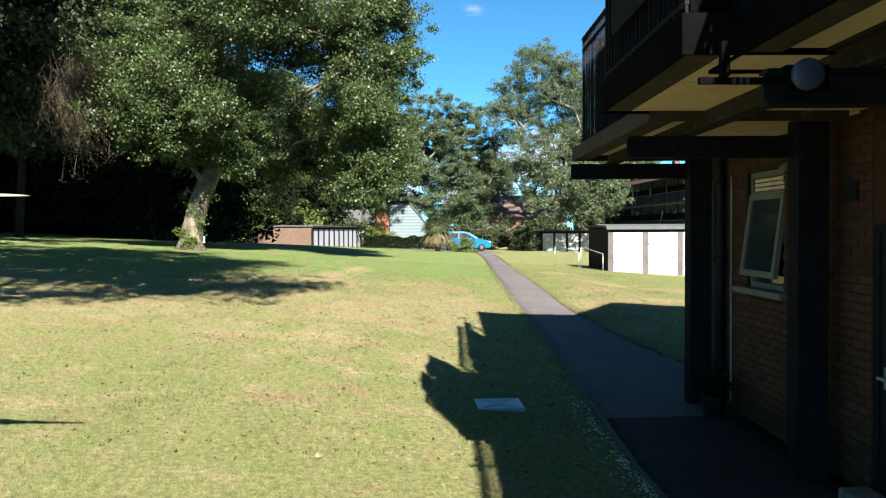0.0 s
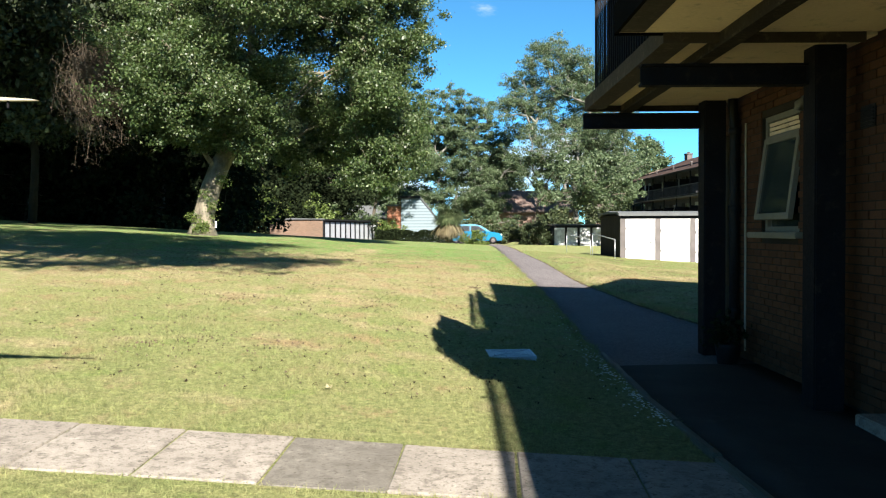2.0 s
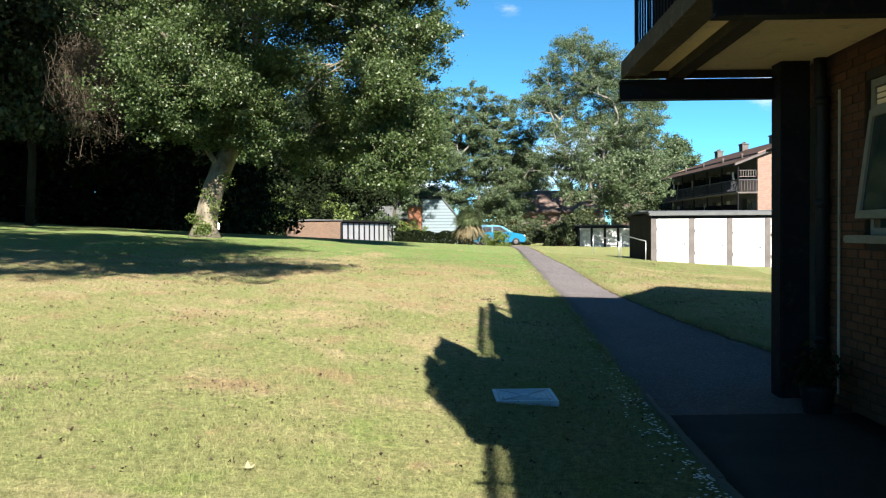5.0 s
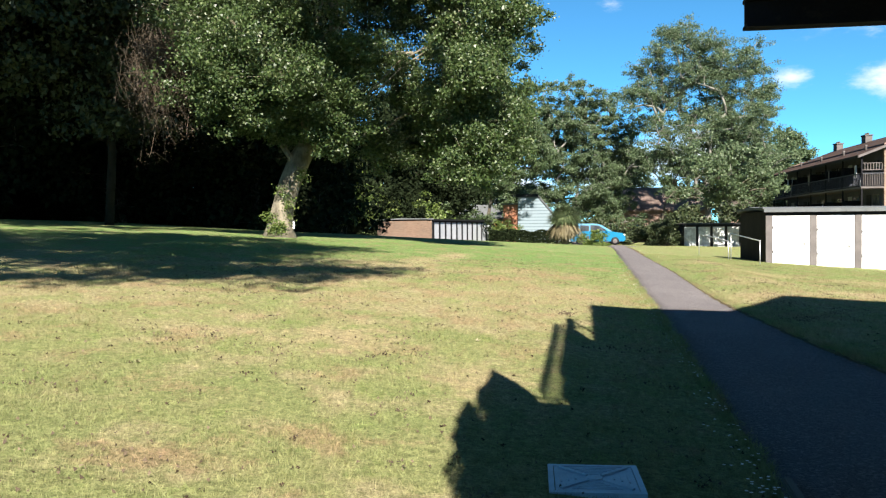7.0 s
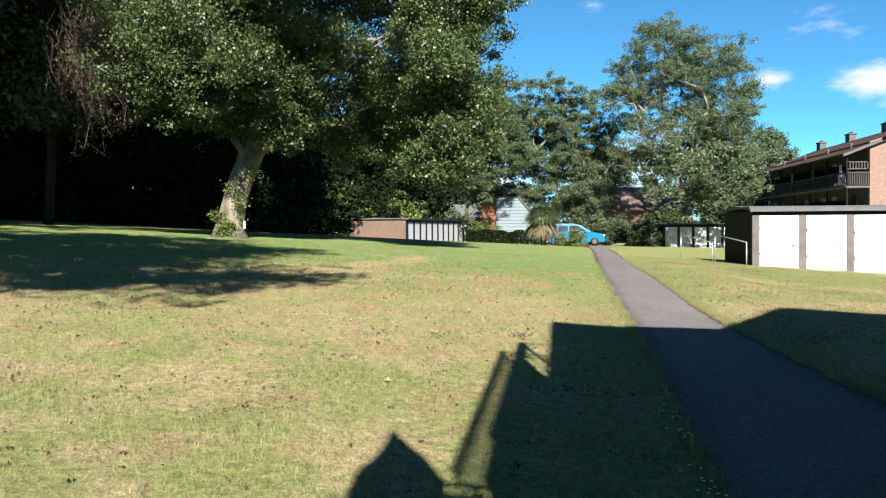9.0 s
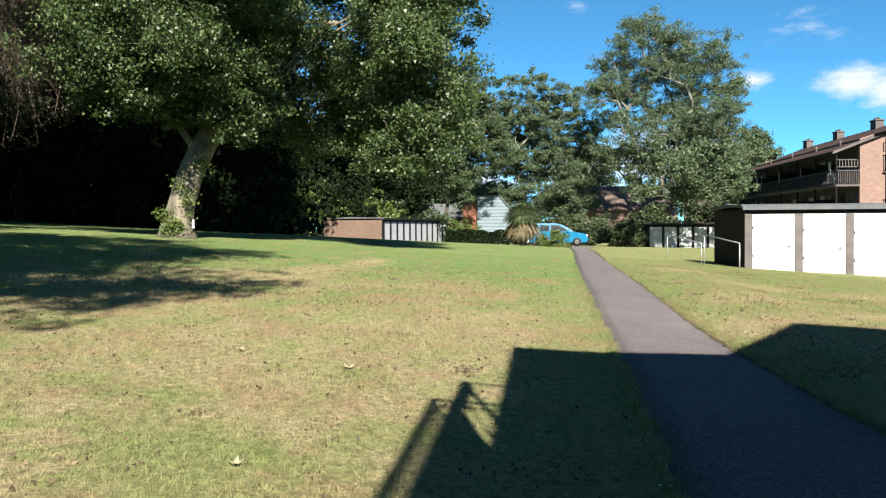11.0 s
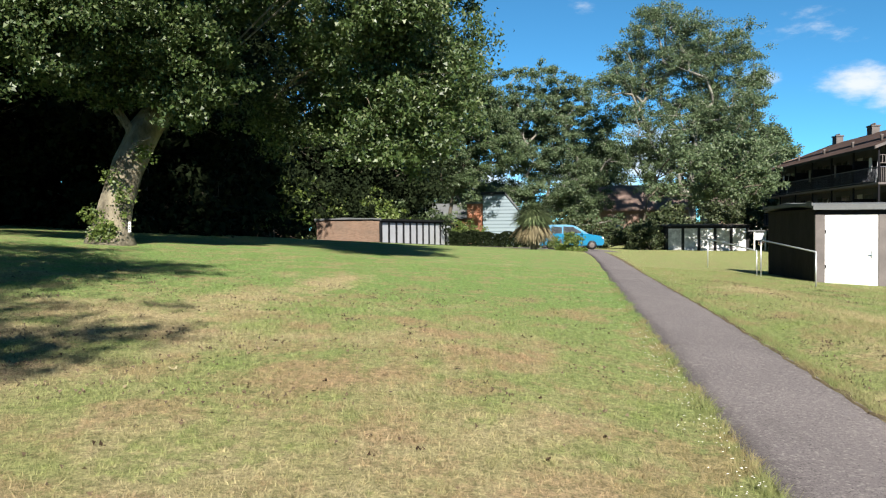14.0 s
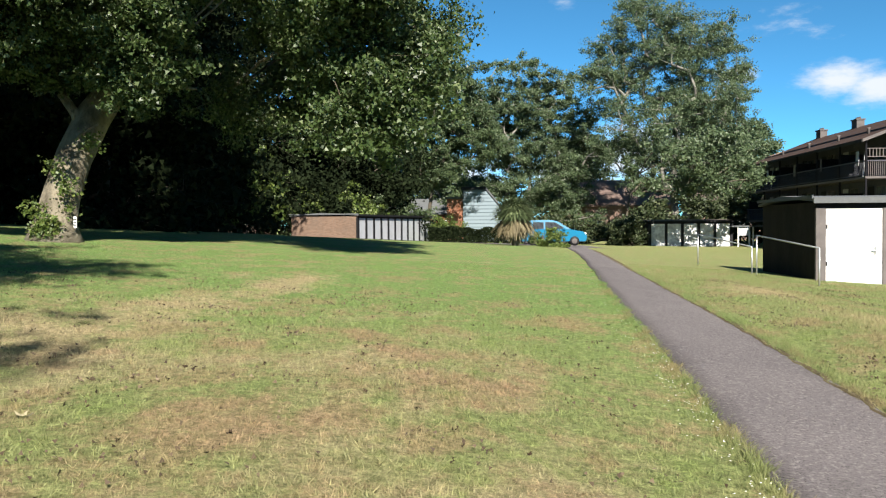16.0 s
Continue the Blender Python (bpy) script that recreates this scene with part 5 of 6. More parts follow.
# ---- planting by the road ----
def spiky(x, y):
    t = thing("cabbage_palm", (x, y, gz(x, y)), "squat cabbage palm with a skirt of dead straw leaves", "palm")
    bm = bmesh.new()
    tube(bm, [(0, 0, -0.2), (0.05, 0, 0.8), (0, 0.05, 1.8)], [0.22, 0.16, 0.14], 10)
    tube(bm, [(0, 0, -0.2), (0.25, 0.1, 0.7), (0.36, 0.1, 1.65)], [0.16, 0.12, 0.1], 10)
    part("trunk", bm, BARK_DARK, t, smooth=True)

    def blades(centres, n, length, up0, up1, width, droop):
        out = []
        for c in centres:
            a, e = rng.uniform(0, 2 * math.pi, n), rng.uniform(up0, up1, n)
            d = np.stack([np.cos(a) * np.cos(e), np.sin(a) * np.cos(e), np.sin(e)], 1)
            s = np.stack([-np.sin(a), np.cos(a), 0 * a], 1) * width
            l = length * rng.uniform(0.7, 1.15, (n, 1))
            p0 = np.array(c) + d * 0.05
            p1 = p0 + d * l * 0.55
            p2 = p1 + (d * (0.8, 0.8, 0.6) - np.array((0, 0, droop))) * l * 0.5
            out.append(np.stack([p0 - s * 0.6, p0 + s * 0.6, p1 + s, p1 - s], 1).reshape(-1, 3))
            out.append(np.stack([p1 - s, p1 + s, p2 + s * 0.1, p2 - s * 0.1], 1).reshape(-1, 3))
        return np.concatenate(out)

    heads = [(0, 0, 1.95), (0.38, 0.1, 1.88), (-0.38, 0.05, 1.88), (0.05, -0.35, 1.9), (-0.05, 0.35, 1.9)]
    part("crown", raw_mesh("crown", blades(heads, 900, 1.08, -0.45, 1.45, 0.026, 0.5), 4, SPIKE), None, t)
    part("dead_leaves", raw_mesh("dead_leaves", blades([(c[0] * 1.1, c[1], c[2] - 0.2) for c in heads], 260, 1.35, -1.40, -0.62, 0.038, 0.35), 4, DEAD), None, t, "straw-coloured dead leaf skirt")


spiky(2.05, 64.0)


def bush(name, label, blobs, n, leaves, spread, size, mat, category="shrub", group=""):
    c = np.array(blobs[0][:2])
    base = (c[0], c[1], gz(*c))
    t = thing(name, base, label, category, group)
    _, _, pts = crown_points(blobs, n, leaves, spread, rng, 0.3)
    ok = pts[:, 2] > height(pts[:, 0], pts[:, 1])
    part("foliage", leaf_mesh("foliage", pts[ok] - np.array(base), size, mat, rng, 0.35, 3), None, t)
    for k in range(4):
        a = rng.uniform(0, 6.28)
        b = blobs[k % len(blobs)]
        bm = bmesh.new()
        tube(bm, [(0.2 * math.cos(a), 0.2 * math.sin(a), -0.1), (b[0] - base[0] + b[3] * 0.4 * math.cos(a), b[1] - base[1] + b[4] * 0.4 * math.sin(a), b[2] - base[2] + 0.3 * b[5])], [0.05, 0.02], 6)
        part("stem", bm, BARK_DARK, t)
    return t


def at_ground(x, y, up, *r):
    return (x, y, gz(x, y) + up, *r)


bush("shrub", "small yellow-green shrub beside the parked car", [at_ground(3.9, 66, 0.5, 0.6, 0.5, 0.6), at_ground(4.4, 65.6, 0.3, 0.45, 0.4, 0.4)], 90, 40, 0.13, 0.1, LEAF_LIME)
def leafy_bank(name, label, a, b, deep, tall, n, size, mat, category):
    """A long flat-topped hedge or thicket from a to b."""
    a, b = np.array(a, float), np.array(b, float)
    base = np.array((a[0], a[1], gz(*a)))
    t = thing(name, tuple(base), label, category)
    f, w = rng.random((n, 1)), rng.uniform(-0.5, 0.5, (n, 1))
    along = (b - a) / np.linalg.norm(b - a)
    side = np.array((-along[1], along[0]))
    xy = a + (b - a) * f + side * w * deep
    lump = 1 + 0.06 * np.sin(xy[:, 0] * 1.9) + 0.05 * np.sin(xy[:, 0] * 4.3 + 1)
    z = height(xy[:, 0], xy[:, 1]) + tall * lump * rng.random(n) ** 0.8
    part("foliage", leaf_mesh("foliage", np.c_[xy, z] - base, size, mat, rng, 0.35, 3), None, t)
    for k in range(8):
        p = a + (b - a) * (k + 0.5) / 8
        q = (p[0] - base[0], p[1] - base[1], gz(*p) - base[2])
        bm = bmesh.new()
        tube(bm, [(q[0], q[1], q[2] - 0.1), (q[0] + 0.1, q[1], q[2] + tall * 0.8)], [0.05, 0.02], 6)
        part("stem", bm, BARK_DARK, t)


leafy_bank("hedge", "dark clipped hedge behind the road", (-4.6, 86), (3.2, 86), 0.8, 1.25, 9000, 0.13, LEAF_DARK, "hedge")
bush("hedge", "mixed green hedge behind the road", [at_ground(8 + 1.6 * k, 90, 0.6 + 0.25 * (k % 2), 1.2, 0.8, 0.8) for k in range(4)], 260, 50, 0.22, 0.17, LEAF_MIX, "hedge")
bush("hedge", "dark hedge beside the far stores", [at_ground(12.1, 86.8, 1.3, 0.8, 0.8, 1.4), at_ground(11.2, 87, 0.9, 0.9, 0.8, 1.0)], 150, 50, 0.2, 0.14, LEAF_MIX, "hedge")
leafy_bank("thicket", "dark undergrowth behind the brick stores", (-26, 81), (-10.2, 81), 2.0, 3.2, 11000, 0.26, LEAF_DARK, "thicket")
bush("shrub", "tall green shrubs between the brick stores and the boarded house", [at_ground(-9.6, 90, 2.2, 1.7, 1.1, 1.9), at_ground(-7.0, 90, 1.8, 1.6, 1.1, 1.7), at_ground(-5.3, 91, 1.5, 1.1, 0.9, 1.3)], 240, 60, 0.28, 0.15, LEAF_MID)
bush("shrub", "yellow-green shrub behind the clipped hedge", [at_ground(-3.6, 89, 1.2, 1.3, 0.9, 1.1)], 70, 50, 0.22, 0.16, LEAF_LIME)
bush("shrub", "tall sunlit shrub beside the brick stores", [at_ground(-14.0, 66, 2.6, 1.6, 1.4, 2.4), at_ground(-16.8, 66, 2.2, 1.6, 1.4, 2.2)], 240, 60, 0.35, 0.2, LEAF_LIME)
bush("shrub", "sunlit yellow-green shrubs behind the brick stores", [at_ground(-13.5, 82, 2.2, 1.8, 1.5, 2.0), at_ground(-11, 84, 1.8, 1.8, 1.5, 1.7), at_ground(-9, 88, 1.8, 2, 1.5, 1.8)], 260, 60, 0.35, 0.22, LEAF_LIME)


for x, y, h, w in ((5.0, 95, 1.5, 1.6), (14, 98, 1.6, 1.5), (16, 96, 3.0, 2.5), (21, 97, 3.4, 2.6), (25.5, 98, 3.0, 2.4), (30, 99, 3.5, 2.6)):
    bush("shrub", "dark green shrub under the trees behind the road", [at_ground(x, y, h * 0.7, w, w * 0.8, h * 0.75), at_ground(x + 1.2, y + 0.5, h * 0.5, w * 0.7, w * 0.7, h * 0.5)], 150, 40, 0.35, 0.24, LEAF_MIX, "shrub", "shrubs behind the road")


# ---- trees ----
def big_tree():
    rng = np.random.default_rng(21)
    stem = [(-9.1, 35.4, 1.15), (-9.1, 35.45, 1.7), (-9.04, 35.6, 2.3), (-8.85, 35.9, 3.3), (-8.55, 36.3, 4.3), (-8.25, 36.7, 5.0), (-8.05, 36.8, 5.8)]
    top = [(-7.9, 35.6, 11.8, 4.6, 4.6, 4.4), (-4.4, 39.0, 10.4, 3.8, 3.4, 5.0), (-7.6, 37.5, 17, 7.4, 6, 5), (-1.9, 38.5, 13.0, 2.4, 3, 3.0), (-5.2, 36.5, 16.5, 4.0, 5, 4.0)]
    # a ledge of boughs added high on the south face to darken the hollow below it
    ledge = [(-5.0, 30.6, 10.2, 1.9, 1.2, 0.8), (-3.2, 30.4, 10.4, 1.7, 1.2, 0.8), (-5.6, 31.8, 9.9, 1.6, 1.1, 0.8), (-3.8, 31.8, 10.2, 1.6, 1.1, 0.8), (-6.3, 30.8, 10.8, 1.4, 1.1, 0.9), (-4.2, 29.4, 10.4, 1.6, 1.0, 0.7)]
    middle = [(-12.0, 37.2, 11.5, 2.0, 2.6, 2.0), (-10.2, 33.2, 7.6, 1.7, 1.5, 1.6), (-8.6, 32.9, 7.4, 2.0, 1.4, 1.4), (-9.4, 33.0, 8.2, 2.0, 1.5, 1.6), (-2.0, 38.5, 8.6, 2.3, 3, 4.0), (-10.0, 33.0, 8.8, 1.6, 1.4, 1.6), (-8.0, 33.4, 9.6, 1.8, 1.4, 1.4), (-3.9, 35.2, 10.2, 2.0, 1.2, 1.3), (-1.6, 35.6, 10.4, 1.7, 1.3, 1.6), (-5.6, 35.2, 11.0, 1.8, 1.2, 1.2), (-3.0, 40.4, 7.2, 3.0, 3.0, 3.2), (-4.6, 40.0, 5.9, 2.2, 1.6, 1.6)]
    hanging = [(-9.4, 34.4, 6.6, 1.9, 1.3, 1.1), (-9.9, 32.8, 6.8, 1.6, 1.5, 1.2), (-8.6, 34.3, 7.1, 2.0, 1.1, 1.1), (-9.9, 34.2, 7.6, 1.7, 1.2, 1.4), (-9.3, 33.6, 6.2, 1.4, 0.9, 0.8), (-8.5, 33.4, 6.4, 1.4, 0.9, 0.8), (-7.0, 34.8, 5.6, 1.0, 0.8, 0.6), (-8.2, 34.6, 5.9, 1.5, 0.9, 0.8), (-7.1, 34.8, 6.8, 1.4, 0.9, 1.2), (-7.0, 34.6, 8.2, 1.4, 1.0, 1.2), (-8.0, 34.2, 7.4, 1.5, 0.9, 1.0), (-9.5, 34.2, 5.8, 1.3, 0.8, 0.6), (-10.2, 34.0, 6.2, 1.2, 0.8, 0.7), (-7.6, 35.0, 6.4, 1.2, 0.8, 0.7)]
    hanging += [(-7.0, 35.2, 4.9, 0.6, 0.5, 0.5), (-7.1, 35.1, 5.4, 0.7, 0.5, 0.5), (-9.4, 34.9, 5.3, 0.5, 0.4, 0.4), (-9.8, 34.4, 5.6, 0.8, 0.6, 0.5)]
    # the sunlit eastern boughs, hanging low beside the brick stores
    east = [(-2.2, 35.6, 7.0, 1.4, 1.2, 1.6), (-2.0, 36.4, 4.9, 0.8, 0.8, 1.2), (-1.5, 36.6, 6.4, 1.1, 1.0, 1.4), (-0.6, 37.2, 8.6, 1.0, 1.1, 1.6), (-2.5, 36.0, 8.8, 0.9, 0.9, 1.2), (0.0, 37.6, 10.4, 1.2, 1.1, 1.5), (-1.0, 37.4, 5.6, 0.8, 0.8, 1.0), (-1.7, 36.4, 4.6, 1.2, 0.9, 1.4), (-1.2, 36.8, 5.0, 1.1, 0.9, 1.4), (-2.2, 36.6, 4.0, 0.6, 0.7, 0.8), (-1.9, 36.2, 6.2, 1.1, 0.9, 1.3), (-1.7, 36.4, 3.6, 0.8, 0.6, 0.7)]
    # unseen foliage added high over the lawn to shade the crown from the south
    south = [(-5.3, 28.8, 16.2, 2.2, 2.2, 1.8), (-3.0, 26.6, 15.6, 2.3, 1.9, 1.5), (-7.4, 24.0, 15.5, 1.4, 1.1, 0.8), (-8.8, 25.0, 14.6, 1.1, 0.9, 0.7)]
    blobs = top + ledge + middle + south
    t = thing("tree", stem[0], "large old tree with pale leaning ivy-clad trunk and broad crown", "tree")
    o = np.array(stem[0])
    bm = bmesh.new()
    tube(bm, [Vector(p - o) for p in np.array(stem)], [0.72, 0.48, 0.42, 0.41, 0.41, 0.36, 0.27], 18)
    fork, forkb = np.array(stem[4]), np.array(stem[5])
    limbs = [((-8.75, 36.0, 3.9), (-9.6, 35.8, 6.2), 0.13, 0.07), ((-8.35, 36.6, 4.7), (-6.4, 37.4, 5.1), 0.09, 0.03), (forkb, (-7, 36.5, 12), 0.3, 0.12), (forkb, (-11, 36, 12), 0.24, 0.1)]
    limbs += [
             (forkb, (-15, 36, 11), 0.12, 0.06), ((-9.6, 35.8, 6.2), (-12.0, 34, 9.5), 0.06, 0.03), ((-7, 36.5, 12), (-2.4, 38.2, 9.5), 0.08, 0.05), (forkb, (-9.5, 31.5, 8.5), 0.13, 0.05), ((-7, 36.5, 12), (-8, 36, 18), 0.13, 0.04), ((-7, 36.5, 12), (-3.5, 36, 12.5), 0.1, 0.03),
             ((-9.2, 35.9, 3.3), (-8.0, 35.4, 4.0), 0.04, 0.02)]
    for a, b, r0, r1 in limbs:
        pts = bend(a, b, 7, 0.035 * np.linalg.norm(np.subtract(b, a)), rng)
        tube(bm, [Vector(p - o) for p in pts], list(np.linspace(r0, r1, 7)), 9)
    tube(bm, [Vector(np.array(p) - o) for p in ((-2.9, 36.2, 6.2), (-2.7, 35.4, 5.4), (-2.3, 35.0, 4.5))], [0.018, 0.014, 0.008], 6)
    heart, cen, pts = crown_points(blobs, 3700, 135, 0.32, rng, 0.5, 17)
    heart_low, cen_low, pts_low = crown_points(hanging + east, 1250, 135, 0.27, rng, 0.2, 11)
    roots = stem[:1] + [stem[5], stem[6], (-7, 36.5, 12), (-11, 36, 12), (-2.4, 38.2, 9.5)]
    grow(bm, o, roots, heart, cen, 0.012, 0.07, rng, 0.4)
    grow(bm, o, roots, heart_low, cen_low, 0.010, 0.05, rng, 0.4)
    # dense boughs in the crown's middle and small sprays about the fork
    own = np.random.default_rng(4)
    sprays = [pts, pts_low]
    for blob, many in (((-4.7, 38.4, 10.6, 2.1, 1.4, 1.3), 190), ((-7.1, 35.2, 4.8, 0.5, 0.4, 0.4), 34), ((-6.7, 35.3, 5.3, 0.5, 0.4, 0.4), 26), ((-9.1, 35.2, 5.2, 0.4, 0.3, 0.4), 26)):
        heart, cen, pts = crown_points([blob], many, 135, 0.3 if many > 100 else 0.2, own, 0.1, 8)
        grow(bm, o, roots, heart, cen, 0.008, 0.04, own, 0.4)
        sprays.append(pts)
    part("trunk", bm, BARK, t, "pale patchy trunk with forked limbs", True)
    part("crown", leaf_mesh("crown", np.concatenate(sprays) - o, 0.088, LEAF_BIG, rng, 0.35, 3), None, t)
    # a dead, rust-brown bough that hangs at the crown's western edge
    bm = bmesh.new()
    root = np.array((-12.8, 33.4, 7.9))
    ends = []
    for k in range(420):
        a = root + rng.normal(size=3) * (0.5, 0.4, 0.7)
        b = a + np.array((rng.normal() * 0.4 + 0.35, rng.normal() * 0.4, -rng.uniform(0.2, 2.0)))
        c = b + np.array((0.4 * (b[0] - a[0]) + rng.normal() * 0.3, rng.normal() * 0.2, -rng.uniform(-0.2, 0.45)))
        mid = (a + b) / 2 + np.array((rng.normal() * 0.2 - 0.15, 0, 0.25))
        tube(bm, [Vector(p - o) for p in (a, mid, b, c)], [0.009, 0.008, 0.006, 0.003], 3)
        ends += [b, c, (b + c) / 2, (mid + b) / 2]
    tube(bm, [Vector(np.array(p) - o) for p in ((-9.5, 35.6, 8.5), (-11, 34.4, 8.6), root)], [0.1, 0.07, 0.04], 7)
    ends = np.repeat(np.array(ends), 4, 0)
    ends = ends + rng.normal(size=(len(ends), 3)) * 0.13
    part("dead_leaves", leaf_mesh("dead_leaves", ends - o, 0.055, LEAF_RUST), None, t, "withered rust-brown leaves")
    part("dead_bough", bm, RUST, t, "dead rust-brown hanging twigs")
    # ivy on the trunk
    n = 1500
    spots = np.array([(-8.95, 34.85, 1.68), (-9.12, 34.85, 1.55), (-9.38, 35.0, 2.05), (-8.62, 35.1, 2.5), (-8.9, 35.15, 3.0), (-8.3, 35.6, 3.6), (-8.75, 35.2, 2.05)])
    k = rng.choice(7, n, p=(0.26, 0.2, 0.14, 0.12, 0.1, 0.13, 0.05))
    iv = spots[k] + rng.normal(size=(n, 3)) * (0.15, 0.1, 0.13)
    part("ivy", leaf_mesh("ivy", iv - o, 0.075, LEAF_LIME), None, t, "ivy tufts on the trunk")


big_tree()
notice = thing("notice", (-8.5, 35.2, 1.62), "small white notice fixed to the tree trunk", "sign")
part("plate", boxes((-0.035, 0.035, 0.0, 0.012, 0.0, 0.26), bevel=0.003), WHITE, notice)
for z in (0.05, 0.11, 0.17):
    part("text_bar", boxes((-0.025, 0.025, -0.003, -0.0005, z, z + 0.03)), BLACK, notice)


def poplar(x, y, top, rx, low, n, label, group="tall trees behind the road", mat=None, size=0.2, lobes=None, ahead=0.0, lean=0.0, leaves=70, tight=0.066, slim=1.0, bark=None):
    z = gz(x, y)
    r = np.random.default_rng(int(abs(x * 31 + y * 7)))
    H = top - z
    blobs = []
    if lobes:
        # each lobe: across, up, half width, half height, in metres from the foot
        for u, v, a, b in lobes:
            blobs.append((x + u, y + ahead + r.uniform(-0.25, 0.25) * rx, z + v, a, min(a, 0.7 * rx), b))
    else:
        blobs.append((x, y, z + low + (H - low) * 0.48, rx * 0.7, rx * 0.7, (H - low) * 0.42))
        for k in range(11):
            a, f = r.uniform(0, 6.28), (k + 0.5) / 11
            q = rx * (0.45 + 0.25 * r.random()) * math.sin(math.pi * (0.25 + 0.55 * f))
            blobs.append((x + q * math.cos(a), y + q * math.sin(a), z + low + (H - low) * (0.08 + 0.84 * f), rx * 0.38, rx * 0.38, (H - low) * 0.11))
    stem = [(x, y, z - 0.2), (x + 0.1 + 0.15 * lean, y, z + low * 0.6 + 0.6), (x - 0.1 + 0.5 * lean, y + 0.1, z + low + (H - low) * 0.2), (x + 0.2 + lean, y, z + low + (H - low) * 0.4)]
    return tree("tree", label, stem, [slim * rx * q for q in (0.05, 0.042, 0.034, 0.02)], blobs, n, leaves, rx * tight, size, mat or LEAF_FAR, bark or BARK_GREY, group, 0.45, 9, 3)


poplar(18.6, 102, 24.3, 9.0, 2.6, 2700, "tall poplar with an airy domed crown and pale branches", size=0.125, leaves=80, tight=0.042,
       lobes=[(-2.9, 21.4, 4.4, 2.2), (2.3, 20.6, 3.8, 2.5), (-6.0, 18.8, 2.4, 2.3), (4.5, 18.2, 2.3, 2.3), (-1.1, 17.4, 5.2, 3.0), (4.9, 14.8, 2.3, 2.4), (-5.8, 14.8, 2.8, 2.8), (1.7, 13.7, 4.8, 3.1), (-3.4, 11.4, 4.2, 3.1), (4.0, 10.8, 2.8, 2.7), (1.0, 7.4, 4.9, 3.1), (-4.3, 7.8, 2.8, 2.8), (5.4, 16.6, 2.0, 2.0), (5.2, 12.4, 1.8, 2.0), (-7.4, 16.4, 2.2, 2.0), (4.6, 8.2, 2.1, 2.2), (-3.4, 23.2, 2.6, 1.4)])
poplar(4.5, 108, 19.0, 5.6, 2.0, 1750, "tall green tree beside the clad house",
       lobes=[(-2.6, 17.4, 2.7, 2.0), (0.5, 17.8, 2.8, 1.9), (2.6, 15.8, 2.1, 2.0), (-3.9, 14.2, 2.3, 2.5), (-0.4, 13.8, 3.8, 2.8), (4.5, 12.3, 2.6, 2.6), (-2.7, 10.0, 3.2, 2.8), (1.4, 9.4, 3.8, 3.1), (5.5, 9.0, 2.8, 3.1), (-0.8, 5.9, 3.4, 2.3), (3.4, 5.5, 3.6, 2.3), (0.6, 3.2, 3.2, 1.7), (4.0, 3.0, 3.0, 1.6), (-4.4, 7.6, 1.7, 2.2), (-3.6, 5.0, 1.5, 1.4)], size=0.14, tight=0.06, leaves=110)
poplar(-6.0, 98, 15.5, 4.6, 4.0, 1100, "dark-stemmed tree behind the brick stores",
       lobes=[(4.4, 15.3, 2.0, 2.8), (2.2, 13.6, 2.6, 2.8), (4.1, 11.4, 2.3, 2.4), (1.1, 10.0, 2.5, 2.5), (3.8, 8.6, 1.9, 1.8), (0.1, 7.2, 2.4, 2.2), (-0.4, 13.5, 2.4, 3.0), (5.5, 10.2, 1.6, 2.6), (-2.4, 6.4, 2.0, 1.8), (2.4, 6.0, 1.4, 1.4)], slim=1.0, lean=2.2, size=0.135, leaves=105, bark=BARK_DARK, mat=LEAF_MID)
poplar(-9.5, 127, 14.5, 6.5, 0.8, 520, "dense tree behind the orange-brick house", size=0.26, tight=0.09, mat=LEAF_MID)
poplar(11.4, 87.5, 9.0, 4.6, 3.0, 300, "lower green tree leaning over the far stores",
       lobes=[(0.4, 5.6, 1.7, 1.6), (2.4, 7.2, 2.2, 1.5), (4.6, 6.6, 2.4, 1.5), (6.8, 7.4, 2.2, 1.6), (8.4, 5.6, 1.8, 1.4), (5.2, 5.0, 2.4, 1.0)], ahead=-5.0, slim=0.5, lean=1.5, bark=BARK_DARK, leaves=60, size=0.17)
poplar(-14, 95, 19.5, 6.5, 2.0, 800, "tall tree behind the brick stores", mat=LEAF_MID)
poplar(-9.5, 101, 17.5, 5.2, 3.0, 640, "tall tree behind the brick stores")
poplar(-3.5, 121, 10.5, 5.0, 0.8, 420, "green tree behind the boarded house", size=0.24, tight=0.09, mat=LEAF_MID)
poplar(12.5, 126, 13.0, 6.0, 1.0, 480, "green tree behind the brick houses", size=0.26, tight=0.09)
poplar(27, 118, 14.0, 5.6, 1.0, 620, "green tree behind the far stores", tight=0.08)
poplar(39.8, 150, 17.6, 5.6, 2.0, 760, "distant tree above the roofs", size=0.3, tight=0.09)
poplar(58, 160, 11.0, 8.0, 3.0, 300, "distant tree above the roofs", size=0.4)
poplar(33, 140, 12.0, 7.0, 3.0, 300, "distant tree above the roofs", size=0.4)


